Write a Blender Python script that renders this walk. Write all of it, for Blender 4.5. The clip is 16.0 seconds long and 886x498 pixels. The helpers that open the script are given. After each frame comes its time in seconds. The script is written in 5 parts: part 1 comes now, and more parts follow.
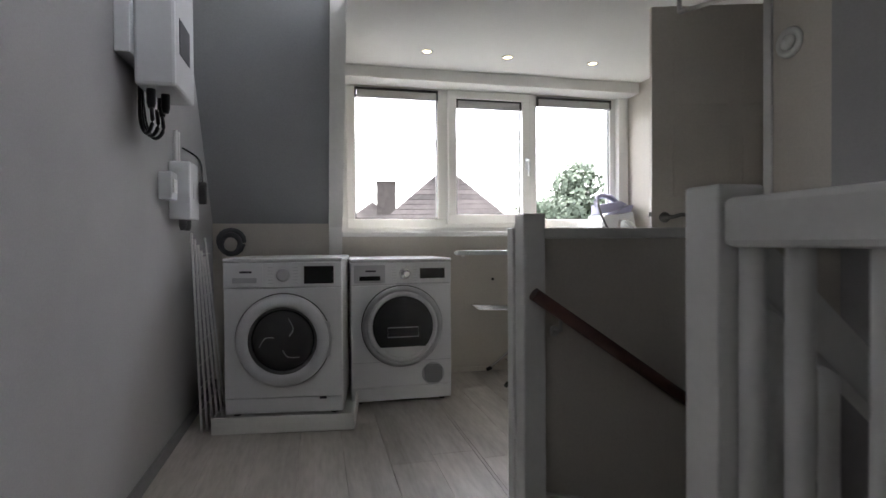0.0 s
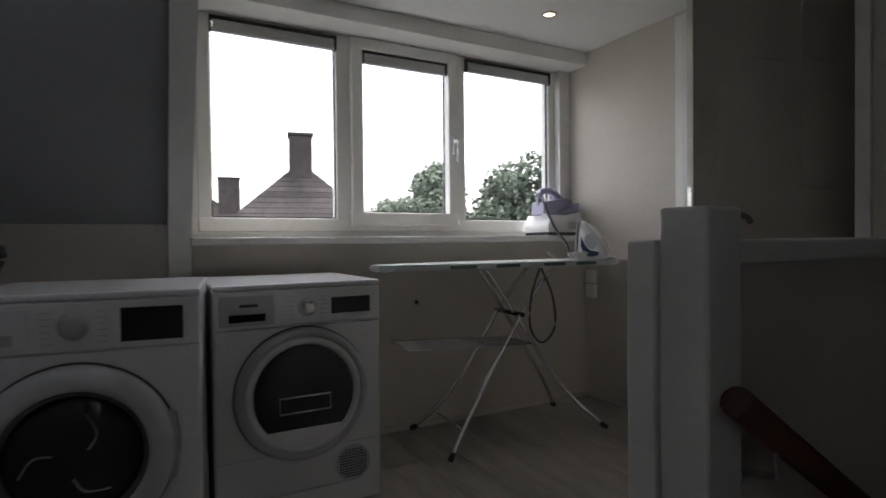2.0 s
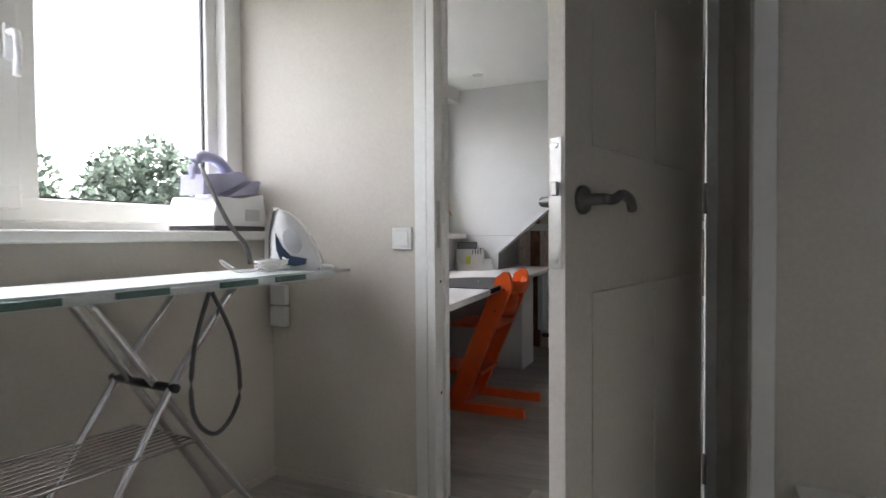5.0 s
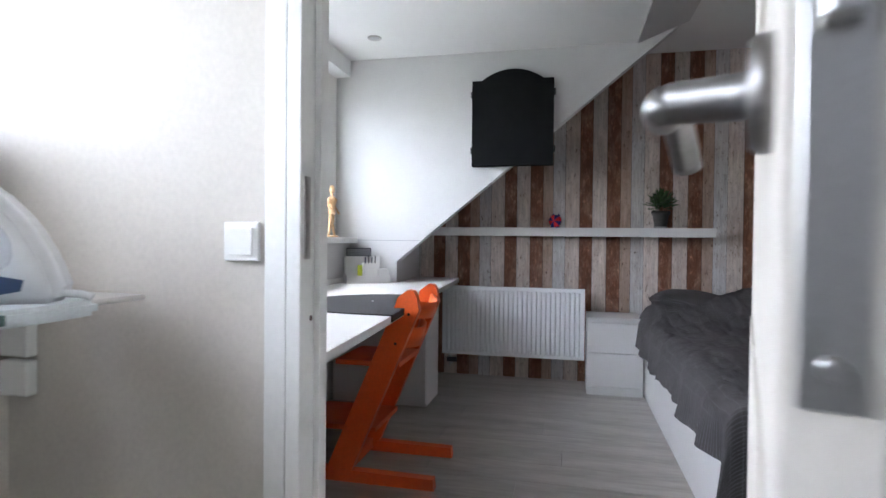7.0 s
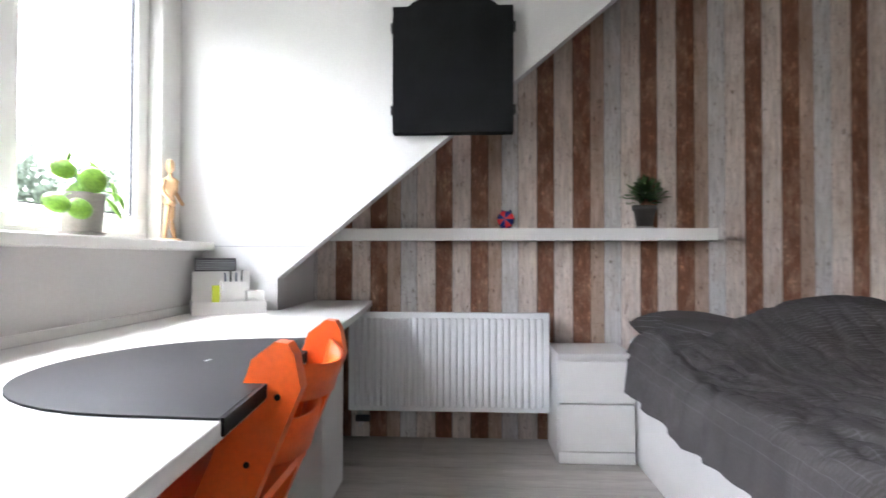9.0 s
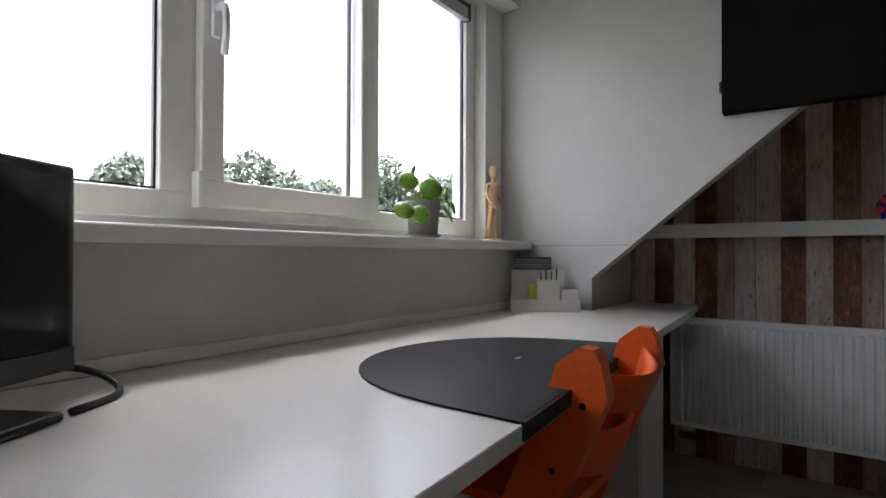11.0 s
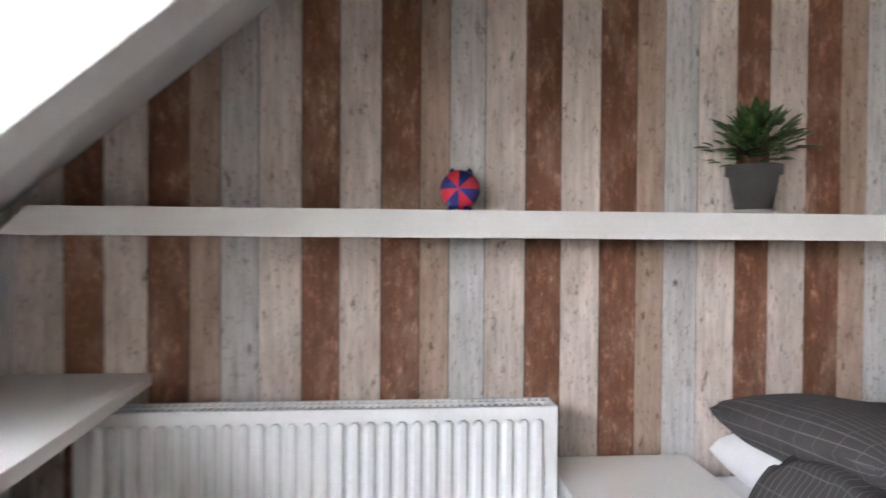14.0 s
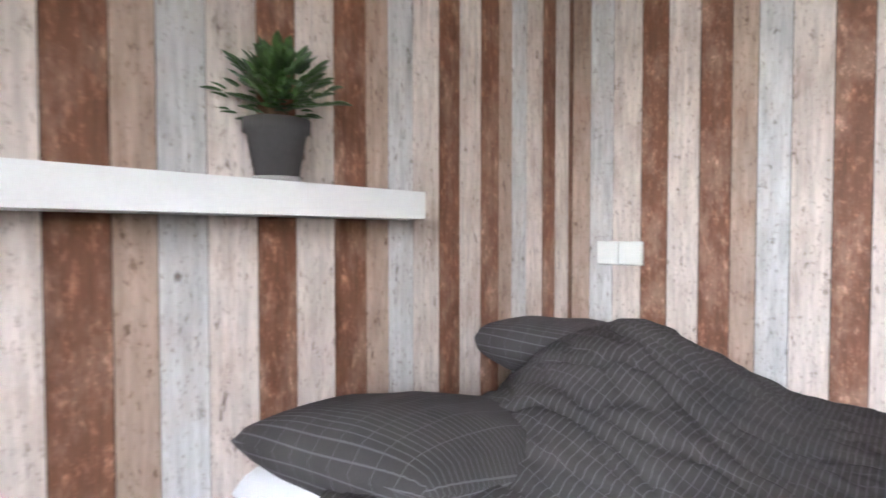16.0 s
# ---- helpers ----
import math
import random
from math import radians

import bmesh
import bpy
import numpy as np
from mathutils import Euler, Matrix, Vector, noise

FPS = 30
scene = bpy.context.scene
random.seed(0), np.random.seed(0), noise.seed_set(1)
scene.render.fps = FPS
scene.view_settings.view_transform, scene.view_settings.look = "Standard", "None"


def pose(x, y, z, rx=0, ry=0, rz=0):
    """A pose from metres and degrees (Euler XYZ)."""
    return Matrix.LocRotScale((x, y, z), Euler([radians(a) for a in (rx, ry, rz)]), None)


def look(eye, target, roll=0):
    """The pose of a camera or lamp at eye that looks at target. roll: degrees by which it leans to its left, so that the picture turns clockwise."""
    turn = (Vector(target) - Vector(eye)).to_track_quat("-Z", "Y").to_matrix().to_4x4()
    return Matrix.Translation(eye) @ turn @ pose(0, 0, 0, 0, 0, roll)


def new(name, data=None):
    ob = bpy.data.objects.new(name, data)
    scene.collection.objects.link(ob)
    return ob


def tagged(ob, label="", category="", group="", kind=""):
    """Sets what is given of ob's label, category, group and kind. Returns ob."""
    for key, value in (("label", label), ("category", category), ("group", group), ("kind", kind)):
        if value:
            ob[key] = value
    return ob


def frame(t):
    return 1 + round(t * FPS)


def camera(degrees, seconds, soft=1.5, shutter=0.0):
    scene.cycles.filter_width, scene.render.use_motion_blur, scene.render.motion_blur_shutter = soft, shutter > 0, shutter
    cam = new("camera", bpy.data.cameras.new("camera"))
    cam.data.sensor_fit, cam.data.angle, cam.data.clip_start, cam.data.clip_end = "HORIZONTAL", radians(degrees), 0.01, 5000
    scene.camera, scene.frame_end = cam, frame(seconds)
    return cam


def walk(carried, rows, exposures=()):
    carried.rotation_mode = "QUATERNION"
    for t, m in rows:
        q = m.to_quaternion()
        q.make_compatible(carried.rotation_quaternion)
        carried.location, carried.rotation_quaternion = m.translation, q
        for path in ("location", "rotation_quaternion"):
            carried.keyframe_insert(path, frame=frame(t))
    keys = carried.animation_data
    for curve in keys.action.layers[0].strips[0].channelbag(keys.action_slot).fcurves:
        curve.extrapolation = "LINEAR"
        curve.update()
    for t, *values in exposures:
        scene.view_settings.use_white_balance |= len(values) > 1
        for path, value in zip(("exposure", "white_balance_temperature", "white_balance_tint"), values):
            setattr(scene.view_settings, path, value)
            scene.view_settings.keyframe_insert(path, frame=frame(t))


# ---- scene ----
cam = camera(78.0, 16.0, shutter=0.35)
PATH = [
    (0, (-0.143, -0.135, 0.948), (0.31, 1.813, 0.921), -0.4),
    (0.5, (-0.185, 0.148, 0.965), (0.303, 2.087, 0.94), -0.3),
    (1, (-0.194, 0.511, 0.969), (0.381, 2.426, 0.947), -0.4),
    (1.5, (-0.183, 0.889, 1.001), (0.559, 2.746, 0.966), -0.4),
    (2, (-0.147, 1.084, 0.995), (0.813, 2.838, 0.965), -0.6),
    (2.5, (-0.082, 1.317, 1.002), (1.089, 2.938, 0.961), -0.5),
    (3, (-0.013, 1.496, 1.008), (1.328, 2.979, 0.969), -0.6),
    (3.5, (0.077, 1.677, 1.033), (1.601, 2.971, 0.98), -0.4),
    (4, (0.173, 1.86, 1.016), (1.872, 2.913, 0.966), -0.3),
    (4.5, (0.362, 2.012, 1.003), (2.123, 2.957, 0.948), -0.4),
    (4.7, (0.438, 2.065, 0.999), (2.228, 2.958, 0.946), -0.4),
    (6.8, (1.212, 2.375, 0.998), (3.156, 2.858, 0.967), 0.5),
    (7, (1.31, 2.428, 0.995), (3.261, 2.869, 0.966), 0.6),
    (7.5, (1.635, 2.546, 0.988), (3.621, 2.783, 0.973), 0.5),
    (8, (1.973, 2.613, 0.965), (3.972, 2.674, 0.962), 0.3),
    (8.5, (2.261, 2.66, 0.953), (4.261, 2.645, 0.963), 0.2),
    (9, (2.45, 2.702, 0.948), (4.447, 2.795, 0.98), 0.1),
    (9.5, (2.477, 2.694, 0.949), (4.357, 3.374, 0.983), 0.5),
    (10, (2.445, 2.673, 0.952), (4.152, 3.715, 0.973), 0.7),
    (10.2, (2.424, 2.654, 0.951), (4.053, 3.815, 0.974), 0.2),
    (12.5, (3.178, 2.824, 0.986), (4.891, 3.857, 0.983), 0.4),
    (13, (3.489, 2.798, 1.02), (5.355, 3.516, 0.982), 0.5),
    (13.3, (3.669, 2.717, 1.016), (5.605, 3.217, 0.997), 0.5),
    (13.5, (3.785, 2.68, 1.02), (5.758, 3.01, 0.985), 0.6),
    (14, (4.035, 2.645, 1.03), (6.028, 2.488, 1.0), 0.4),
    (14.5, (4.194, 2.622, 1.035), (6.124, 2.094, 0.991), 0.2),
    (15, (4.268, 2.57, 1.028), (6.041, 1.645, 0.992), 0.0),
    (15.5, (4.315, 2.477, 1.01), (5.882, 1.235, 0.988), 0.0),
    (16, (4.376, 2.377, 1.006), (5.685, 0.865, 0.946), 0.0),
]
STOPS = 4.0
EXPOSURES = [(0, -0.2, 6600, 13), (1.0, -0.7, 6600, 13), (1.5, -1.2, 6590, 13), (2.0, -1.5, 6590, 13), (2.5, -1.5, 6580, 13), (3.5, -1.2, 6560, 13), (4.5, -0.4, 6550, 13), (6.8, 0.6, 5900, 13), (7.5, 1.0, 6100, 13), (9.0, 1.35, 6300, 13), (9.5, 0.75, 6340, 13), (10.0, -0.3, 6380, 13), (10.2, -0.4, 6400, 13), (12.5, -1.8, 6500, 13), (13.0, -0.4, 6500, 13), (13.5, 0.75, 6500, 13), (14.0, 1.7, 6500, 13), (14.5, 2.1, 6500, 13), (16.0, 2.15, 6250, 12)]
walk(cam, [(t, look(eye, target, roll)) for t, eye, target, roll in PATH], [(t, STOPS + e, k, tint) for t, e, k, tint in EXPOSURES])

# ---- light ----
world = bpy.data.worlds.new("sky")
scene.world = world
world.use_nodes = True
wn = world.node_tree
sky = wn.nodes.new("ShaderNodeTexSky")
sky.sky_type, sky.sun_disc = "NISHITA", False
sky.sun_elevation, sky.sun_rotation = radians(78), radians(20)
sky.dust_density, sky.air_density, sky.ozone_density = 3.0, 1.0, 1.0
cloud = wn.nodes.new("ShaderNodeHueSaturation")
cloud.inputs["Saturation"].default_value = 0.30
wn.links.new(sky.outputs[0], cloud.inputs["Color"])
wn.links.new(cloud.outputs[0], wn.nodes["Background"].inputs[0])
wn.nodes["Background"].inputs[1].default_value = 0.15
sun = new("sun", bpy.data.lights.new("sun", "SUN"))
sun.data.energy, sun.data.angle, sun.data.color = 0.5, radians(40), (1, 0.97, 0.93)
sun.matrix_world = look((2, 5, 26), (0, 0, 0))


# ---- materials ----
def material(name, colour, rough=0.6, metal=0.0, vary=0.06, scale=6.0, grain=60.0, bump=0.05, stretch=(1, 1, 1), spec=0.5, dark=None):
    """A surface with broad and fine variation and slight relief."""
    m = bpy.data.materials.new(name)
    m.use_nodes = True
    n, l = m.node_tree.nodes, m.node_tree.links
    b = n["Principled BSDF"]
    b.inputs["Roughness"].default_value, b.inputs["Metallic"].default_value = rough, metal
    b.inputs["Specular IOR Level"].default_value = spec
    co = n.new("ShaderNodeTexCoord")
    mp = n.new("ShaderNodeMapping")
    mp.inputs["Scale"].default_value = stretch
    l.new(co.outputs["Object"], mp.inputs[0])
    big, fine = n.new("ShaderNodeTexNoise"), n.new("ShaderNodeTexNoise")
    big.inputs["Scale"].default_value, fine.inputs["Scale"].default_value = scale, grain
    big.inputs["Detail"].default_value, fine.inputs["Detail"].default_value = 5, 4
    for t in (big, fine):
        l.new(mp.outputs[0], t.inputs["Vector"])
    mix = n.new("ShaderNodeMix")
    mix.data_type = "FLOAT"
    mix.inputs[0].default_value = 0.4
    l.new(big.outputs[0], mix.inputs[2]), l.new(fine.outputs[0], mix.inputs[3])
    ramp = n.new("ShaderNodeValToRGB")
    lo = dark or [c * (1 - vary * 2) for c in colour]
    hi = [min(1, c * (1 + vary)) for c in colour]
    ramp.color_ramp.elements[0].position, ramp.color_ramp.elements[1].position = 0.3, 0.62
    ramp.color_ramp.elements[0].color, ramp.color_ramp.elements[1].color = (*lo, 1), (*hi, 1)
    l.new(mix.outputs[0], ramp.inputs[0]), l.new(ramp.outputs[0], b.inputs["Base Color"])
    if bump:
        bp = n.new("ShaderNodeBump")
        bp.inputs["Strength"].default_value, bp.inputs["Distance"].default_value = bump, 0.004
        l.new(fine.outputs[0], bp.inputs["Height"]), l.new(bp.outputs[0], b.inputs["Normal"])
    return m


def vary_by_object(m, amount=0.25):
    """Shifts a material's value from object to object."""
    n, l = m.node_tree.nodes, m.node_tree.links
    b = n["Principled BSDF"]
    src = b.inputs["Base Color"].links[0].from_socket
    info, mul, hsv = n.new("ShaderNodeObjectInfo"), n.new("ShaderNodeMapRange"), n.new("ShaderNodeHueSaturation")
    mul.inputs["To Min"].default_value, mul.inputs["To Max"].default_value = 1 - amount, 1 + amount
    l.new(info.outputs["Random"], mul.inputs[0]), l.new(mul.outputs[0], hsv.inputs["Value"])
    l.new(src, hsv.inputs["Color"]), l.new(hsv.outputs[0], b.inputs["Base Color"])
    return m


def plank_material(name, colour, worn, amount=0.5, knots=True):
    """Old painted timber as printed on wallpaper: long grain, worn flecks, knots and nail marks."""
    m = bpy.data.materials.new(name)
    m.use_nodes = True
    n, l = m.node_tree.nodes, m.node_tree.links
    b = n["Principled BSDF"]
    b.inputs["Roughness"].default_value = 0.62
    b.inputs["Specular IOR Level"].default_value = 0.3
    co, mp, mp2, info = n.new("ShaderNodeTexCoord"), n.new("ShaderNodeMapping"), n.new("ShaderNodeMapping"), n.new("ShaderNodeObjectInfo")
    off = n.new("ShaderNodeCombineXYZ")
    k = n.new("ShaderNodeMath")
    k.operation = "MULTIPLY"
    k.inputs[1].default_value = 37.0
    l.new(info.outputs["Random"], k.inputs[0]), l.new(k.outputs[0], off.inputs[2])
    for q, sc in ((mp, (1, 1, 0.1)), (mp2, (1, 1, 0.45))):
        q.inputs["Scale"].default_value = sc
        l.new(co.outputs["Object"], q.inputs[0]), l.new(off.outputs[0], q.inputs["Location"])

    def tex(scale, vec, detail=6, rough=0.6):
        t = n.new("ShaderNodeTexNoise")
        t.inputs["Scale"].default_value, t.inputs["Detail"].default_value, t.inputs["Roughness"].default_value = scale, detail, rough
        l.new(vec.outputs[0], t.inputs["Vector"])
        return t

    def ramp(src, a, bb, ca, cb):
        r = n.new("ShaderNodeValToRGB")
        r.color_ramp.elements[0].position, r.color_ramp.elements[1].position = a, bb
        r.color_ramp.elements[0].color, r.color_ramp.elements[1].color = (*ca, 1), (*cb, 1)
        l.new(src, r.inputs[0])
        return r

    def mixc(fac, a, bb, kind="MIX"):
        x = n.new("ShaderNodeMix")
        x.data_type, x.blend_type = "RGBA", kind
        if isinstance(fac, float):
            x.inputs[0].default_value = fac
        else:
            l.new(fac, x.inputs[0])
        l.new(a, x.inputs[6]), l.new(bb, x.inputs[7])
        return x.outputs[2]

    grain, patch, fleck = tex(70, mp), tex(12, mp2, 8, 0.7), tex(38, mp2, 6, 0.75)
    base = ramp(grain.outputs[0], 0.3, 0.7, [c * 0.74 for c in colour], [min(1, c * 1.14) for c in colour])
    wear = ramp(patch.outputs[0], 0.48, 0.68, (0, 0, 0), (amount,) * 3)
    wornc = ramp(grain.outputs[0], 0.3, 0.7, [c * 0.8 for c in worn], worn)
    col = mixc(wear.outputs[0], base.outputs[0], wornc.outputs[0])
    chips = ramp(fleck.outputs[0], 0.585 if knots else 0.54, 0.68, (1, 1, 1), (0.34, 0.28, 0.25) if knots else (2.1, 2.2, 2.3))
    col = mixc(1.0, col, chips.outputs[0], "MULTIPLY")
    fine = tex(120, mp2, 4, 0.7)
    specks = ramp(fine.outputs[0], 0.58, 0.66, (1, 1, 1), (0.62, 0.56, 0.52) if knots else (1.7, 1.75, 1.8))
    col = mixc(1.0, col, specks.outputs[0], "MULTIPLY")
    blot = tex(5, mp2, 5, 0.65)
    wash = ramp(blot.outputs[0], 0.35, 0.65, (0.86, 0.84, 0.82), (1.08, 1.08, 1.08))
    col = mixc(1.0, col, wash.outputs[0], "MULTIPLY")
    l.new(col, b.inputs["Base Color"])
    bp = n.new("ShaderNodeBump")
    bp.inputs["Strength"].default_value, bp.inputs["Distance"].default_value = 0.06, 0.002
    l.new(grain.outputs[0], bp.inputs["Height"]), l.new(bp.outputs[0], b.inputs["Normal"])
    return m


def bedding_material():
    """Dark grey cotton woven with thin pale check lines."""
    m = material("grey_check_cotton", (0.064, 0.058, 0.057), 0.9, vary=0.12, scale=9, grain=400, bump=0.15, spec=0.15)
    n, l = m.node_tree.nodes, m.node_tree.links
    b = n["Principled BSDF"]
    src = b.inputs["Base Color"].links[0].from_socket
    uv, sep = n.new("ShaderNodeUVMap"), n.new("ShaderNodeSeparateXYZ")
    l.new(uv.outputs[0], sep.inputs[0])
    lines = []
    for axis, step, part_ in (("X", 0.013, 0.13), ("Y", 0.052, 0.03)):
        md, lt = n.new("ShaderNodeMath"), n.new("ShaderNodeMath")
        md.operation, lt.operation = "FRACT", "LESS_THAN"
        dv = n.new("ShaderNodeMath")
        dv.operation = "DIVIDE"
        dv.inputs[1].default_value = step
        l.new(sep.outputs[axis], dv.inputs[0]), l.new(dv.outputs[0], md.inputs[0]), l.new(md.outputs[0], lt.inputs[0])
        lt.inputs[1].default_value = part_
        lines.append(lt)
    mx = n.new("ShaderNodeMath")
    mx.operation = "MAXIMUM"
    l.new(lines[0].outputs[0], mx.inputs[0]), l.new(lines[1].outputs[0], mx.inputs[1])
    fac = n.new("ShaderNodeMath")
    fac.operation = "MULTIPLY"
    fac.inputs[1].default_value = 0.22
    l.new(mx.outputs[0], fac.inputs[0])
    mix = n.new("ShaderNodeMix")
    mix.data_type = "RGBA"
    mix.inputs[7].default_value = (0.36, 0.37, 0.38, 1)
    l.new(fac.outputs[0], mix.inputs[0]), l.new(src, mix.inputs[6]), l.new(mix.outputs[2], b.inputs["Base Color"])
    return m


def glass_material():
    m = bpy.data.materials.new("window_glass")
    m.use_nodes = True
    b = m.node_tree.nodes["Principled BSDF"]
    b.inputs["Transmission Weight"].default_value, b.inputs["Roughness"].default_value, b.inputs["IOR"].default_value = 1.0, 0.0, 1.08
    return m


def glow_material(name, colour, strength):
    m = bpy.data.materials.new(name)
    m.use_nodes = True
    b = m.node_tree.nodes["Principled BSDF"]
    b.inputs["Emission Color"].default_value, b.inputs["Emission Strength"].default_value = (*colour, 1), strength
    return m


WALL = material("white_wall_paint", (0.59, 0.585, 0.57), 0.85, vary=0.04, scale=2.2, grain=140, bump=0.12, spec=0.2)
BOARD = material("cream_wall_board", (0.60, 0.56, 0.495), 0.55, vary=0.05, scale=1.6, grain=90, bump=0.04, spec=0.35)
# Greyish white paint taken darker, so the colour carries the landing's shade.
SHADEWALL = material("shaded_grey_white_wall_paint", (0.40, 0.395, 0.395), 0.85, vary=0.05, scale=2.2, grain=140, bump=0.12, spec=0.2)
CEIL = material("white_ceiling_paint", (0.78, 0.78, 0.76), 0.9, vary=0.03, scale=1.5, grain=120, bump=0.05, spec=0.2)
# Roof boarding set below its own grey-white to hold shade and cut bounce.
SLOPE = material("shaded_grey_white_roof_board", (0.33, 0.34, 0.345), 0.8, vary=0.05, scale=2.0, grain=100, bump=0.05, spec=0.2)
GLOSS = material("white_gloss_paint", (0.76, 0.76, 0.73), 0.32, vary=0.03, scale=3, grain=50, bump=0.03)
UPVC = material("white_window_plastic", (0.80, 0.80, 0.77), 0.3, vary=0.02, scale=3, grain=40, bump=0.0)
MELAMINE = material("white_melamine", (0.70, 0.69, 0.67), 0.3, vary=0.02, scale=3, grain=90, bump=0.02)
ENAMEL = material("white_enamel", (0.78, 0.79, 0.80), 0.25, vary=0.02, scale=3, grain=60, bump=0.0)
PALESILVER = material("pale_silver_plastic", (0.62, 0.63, 0.65), 0.3, 0.15, vary=0.03, scale=5, grain=90, bump=0.0)
SILVER = material("silver_plastic", (0.50, 0.51, 0.53), 0.35, 0.3, vary=0.04, scale=5, grain=90, bump=0.0)
STEEL = material("brushed_steel", (0.55, 0.54, 0.52), 0.28, 1.0, vary=0.05, scale=4, grain=200, bump=0.02)
HANDLE = material("dull_steel", (0.22, 0.21, 0.20), 0.35, 1.0, vary=0.08, scale=6, grain=160, bump=0.02)
CHROME = material("chrome", (0.75, 0.75, 0.76), 0.12, 1.0, vary=0.03, scale=8, grain=90, bump=0.0)
BLACK = material("black_plastic", (0.012, 0.012, 0.013), 0.35, vary=0.1, scale=8, grain=80, bump=0.02)
FELT = material("black_cloth_board", (0.010, 0.010, 0.011), 0.9, vary=0.15, scale=10, grain=300, bump=0.1, spec=0.08)
DARKGLASS = material("dark_glass", (0.02, 0.02, 0.022), 0.06, vary=0.05, scale=4, grain=20, bump=0.0)
GLINT = material("porthole_glint", (0.30, 0.30, 0.31), 0.3, 0.9, vary=0.2, scale=14, grain=90, bump=0.1)
ORANGE = material("orange_painted_beech", (0.78, 0.115, 0.016), 0.38, vary=0.07, scale=4, grain=90, bump=0.03)
DARKWOOD = material("dark_red_hardwood", (0.075, 0.026, 0.018), 0.35, vary=0.2, scale=8, grain=80, bump=0.04)
PALEWOOD = material("pale_wood", (0.60, 0.38, 0.20), 0.5, vary=0.1, scale=20, grain=150, bump=0.03)
LEATHER = material("black_leatherette", (0.014, 0.0135, 0.016), 0.5, spec=0.2, vary=0.12, scale=6, grain=350, bump=0.1)
GREYPOT = material("grey_clay_pot", (0.30, 0.28, 0.26), 0.85, vary=0.12, scale=12, grain=120, bump=0.1)
DARKPOT = material("dark_grey_pot", (0.055, 0.05, 0.047), 0.7, vary=0.12, scale=12, grain=120, bump=0.06)
LEAF = material("bright_green_leaf", (0.16, 0.34, 0.035), 0.4, vary=0.2, scale=30, grain=120, bump=0.03)
SUCCULENT = material("dark_green_leaf", (0.042, 0.095, 0.018), 0.45, vary=0.3, scale=30, grain=120, bump=0.03)
TREELEAF = material("tree_foliage", (0.13, 0.165, 0.12), 0.8, vary=0.2, scale=0.8, grain=4, bump=0.0)
BARK = material("bark", (0.10, 0.08, 0.06), 0.9, vary=0.2, scale=6, grain=30, bump=0.2)
ROOFTILE = vary_by_object(material("brown_roof_tile", (0.055, 0.047, 0.045), 0.85, vary=0.35, scale=1.2, grain=9, bump=0.1), 0.3)
BRICK = material("brown_brick", (0.065, 0.055, 0.05), 0.9, vary=0.25, scale=3, grain=14, bump=0.1)
GRASS = material("grass", (0.05, 0.06, 0.04), 0.9, vary=0.3, scale=0.1, grain=2, bump=0.0)
LAMINATE = vary_by_object(material("grey_oak_laminate", (0.40, 0.375, 0.345), 0.34, vary=0.13, scale=5.0, grain=26, bump=0.03, stretch=(2.2, 0.3, 1), dark=(0.27, 0.245, 0.215)), 0.09)
SHEET = material("white_sheet", (0.75, 0.75, 0.76), 0.9, vary=0.03, scale=8, grain=200, bump=0.1, spec=0.2)
CHECK = bedding_material()
PURPLE = material("lilac_plastic", (0.36, 0.36, 0.50), 0.3, vary=0.04, scale=8, grain=60, bump=0.0)
BLUE = material("navy_plastic", (0.03, 0.05, 0.10), 0.35, vary=0.05, scale=8, grain=60, bump=0.0)
YELLOW = material("lime_plastic", (0.55, 0.62, 0.03), 0.4, vary=0.04, scale=8, grain=60, bump=0.0)
RED = material("red_foil", (0.55, 0.03, 0.05), 0.25, vary=0.1, scale=20, grain=60, bump=0.0)
NAVYFOIL = material("navy_foil", (0.03, 0.03, 0.16), 0.25, vary=0.1, scale=20, grain=60, bump=0.0)
GREYFAB = material("grey_slate_card", (0.05, 0.05, 0.06), 0.6, vary=0.1, scale=20, grain=100, bump=0.0)
COVER = material("ironing_cover", (0.62, 0.66, 0.66), 0.75, vary=0.08, scale=7, grain=160, bump=0.1)
COVERDARK = material("ironing_cover_green_patch", (0.10, 0.17, 0.15), 0.8, vary=0.2, scale=7, grain=160, bump=0.1)
BLIND = material("grey_pleated_blind", (0.52, 0.52, 0.51), 0.7, vary=0.04, scale=6, grain=100, bump=0.05)
CORD = material("grey_cord", (0.10, 0.10, 0.105), 0.6, vary=0.1, scale=20, grain=100, bump=0.0)
WHITECORD = material("white_cord", (0.70, 0.70, 0.68), 0.5, vary=0.05, scale=20, grain=100, bump=0.0)
GLASS = glass_material()
SPOT = glow_material("downlight_glow", (1.0, 0.78, 0.5), 0.9)
SEAM = material("dark_seam", (0.05, 0.045, 0.04), 0.9, vary=0.1, scale=8, grain=60, bump=0.0)
CARPET = material("grey_stair_carpet", (0.16, 0.155, 0.15), 0.95, vary=0.15, scale=12, grain=300, bump=0.2, spec=0.1)
PK_BROWN = plank_material("old_brown_plank", (0.19, 0.085, 0.05), (0.40, 0.25, 0.18), 0.75, False)
PK_LIGHT = plank_material("old_whitewashed_plank", (0.67, 0.585, 0.53), (0.44, 0.32, 0.26), 0.6)
PK_GREY = plank_material("old_pale_blue_plank", (0.58, 0.57, 0.565), (0.60, 0.52, 0.47), 0.5)
PK_TAN = plank_material("old_tan_plank", (0.46, 0.34, 0.27), (0.32, 0.19, 0.13), 0.6)


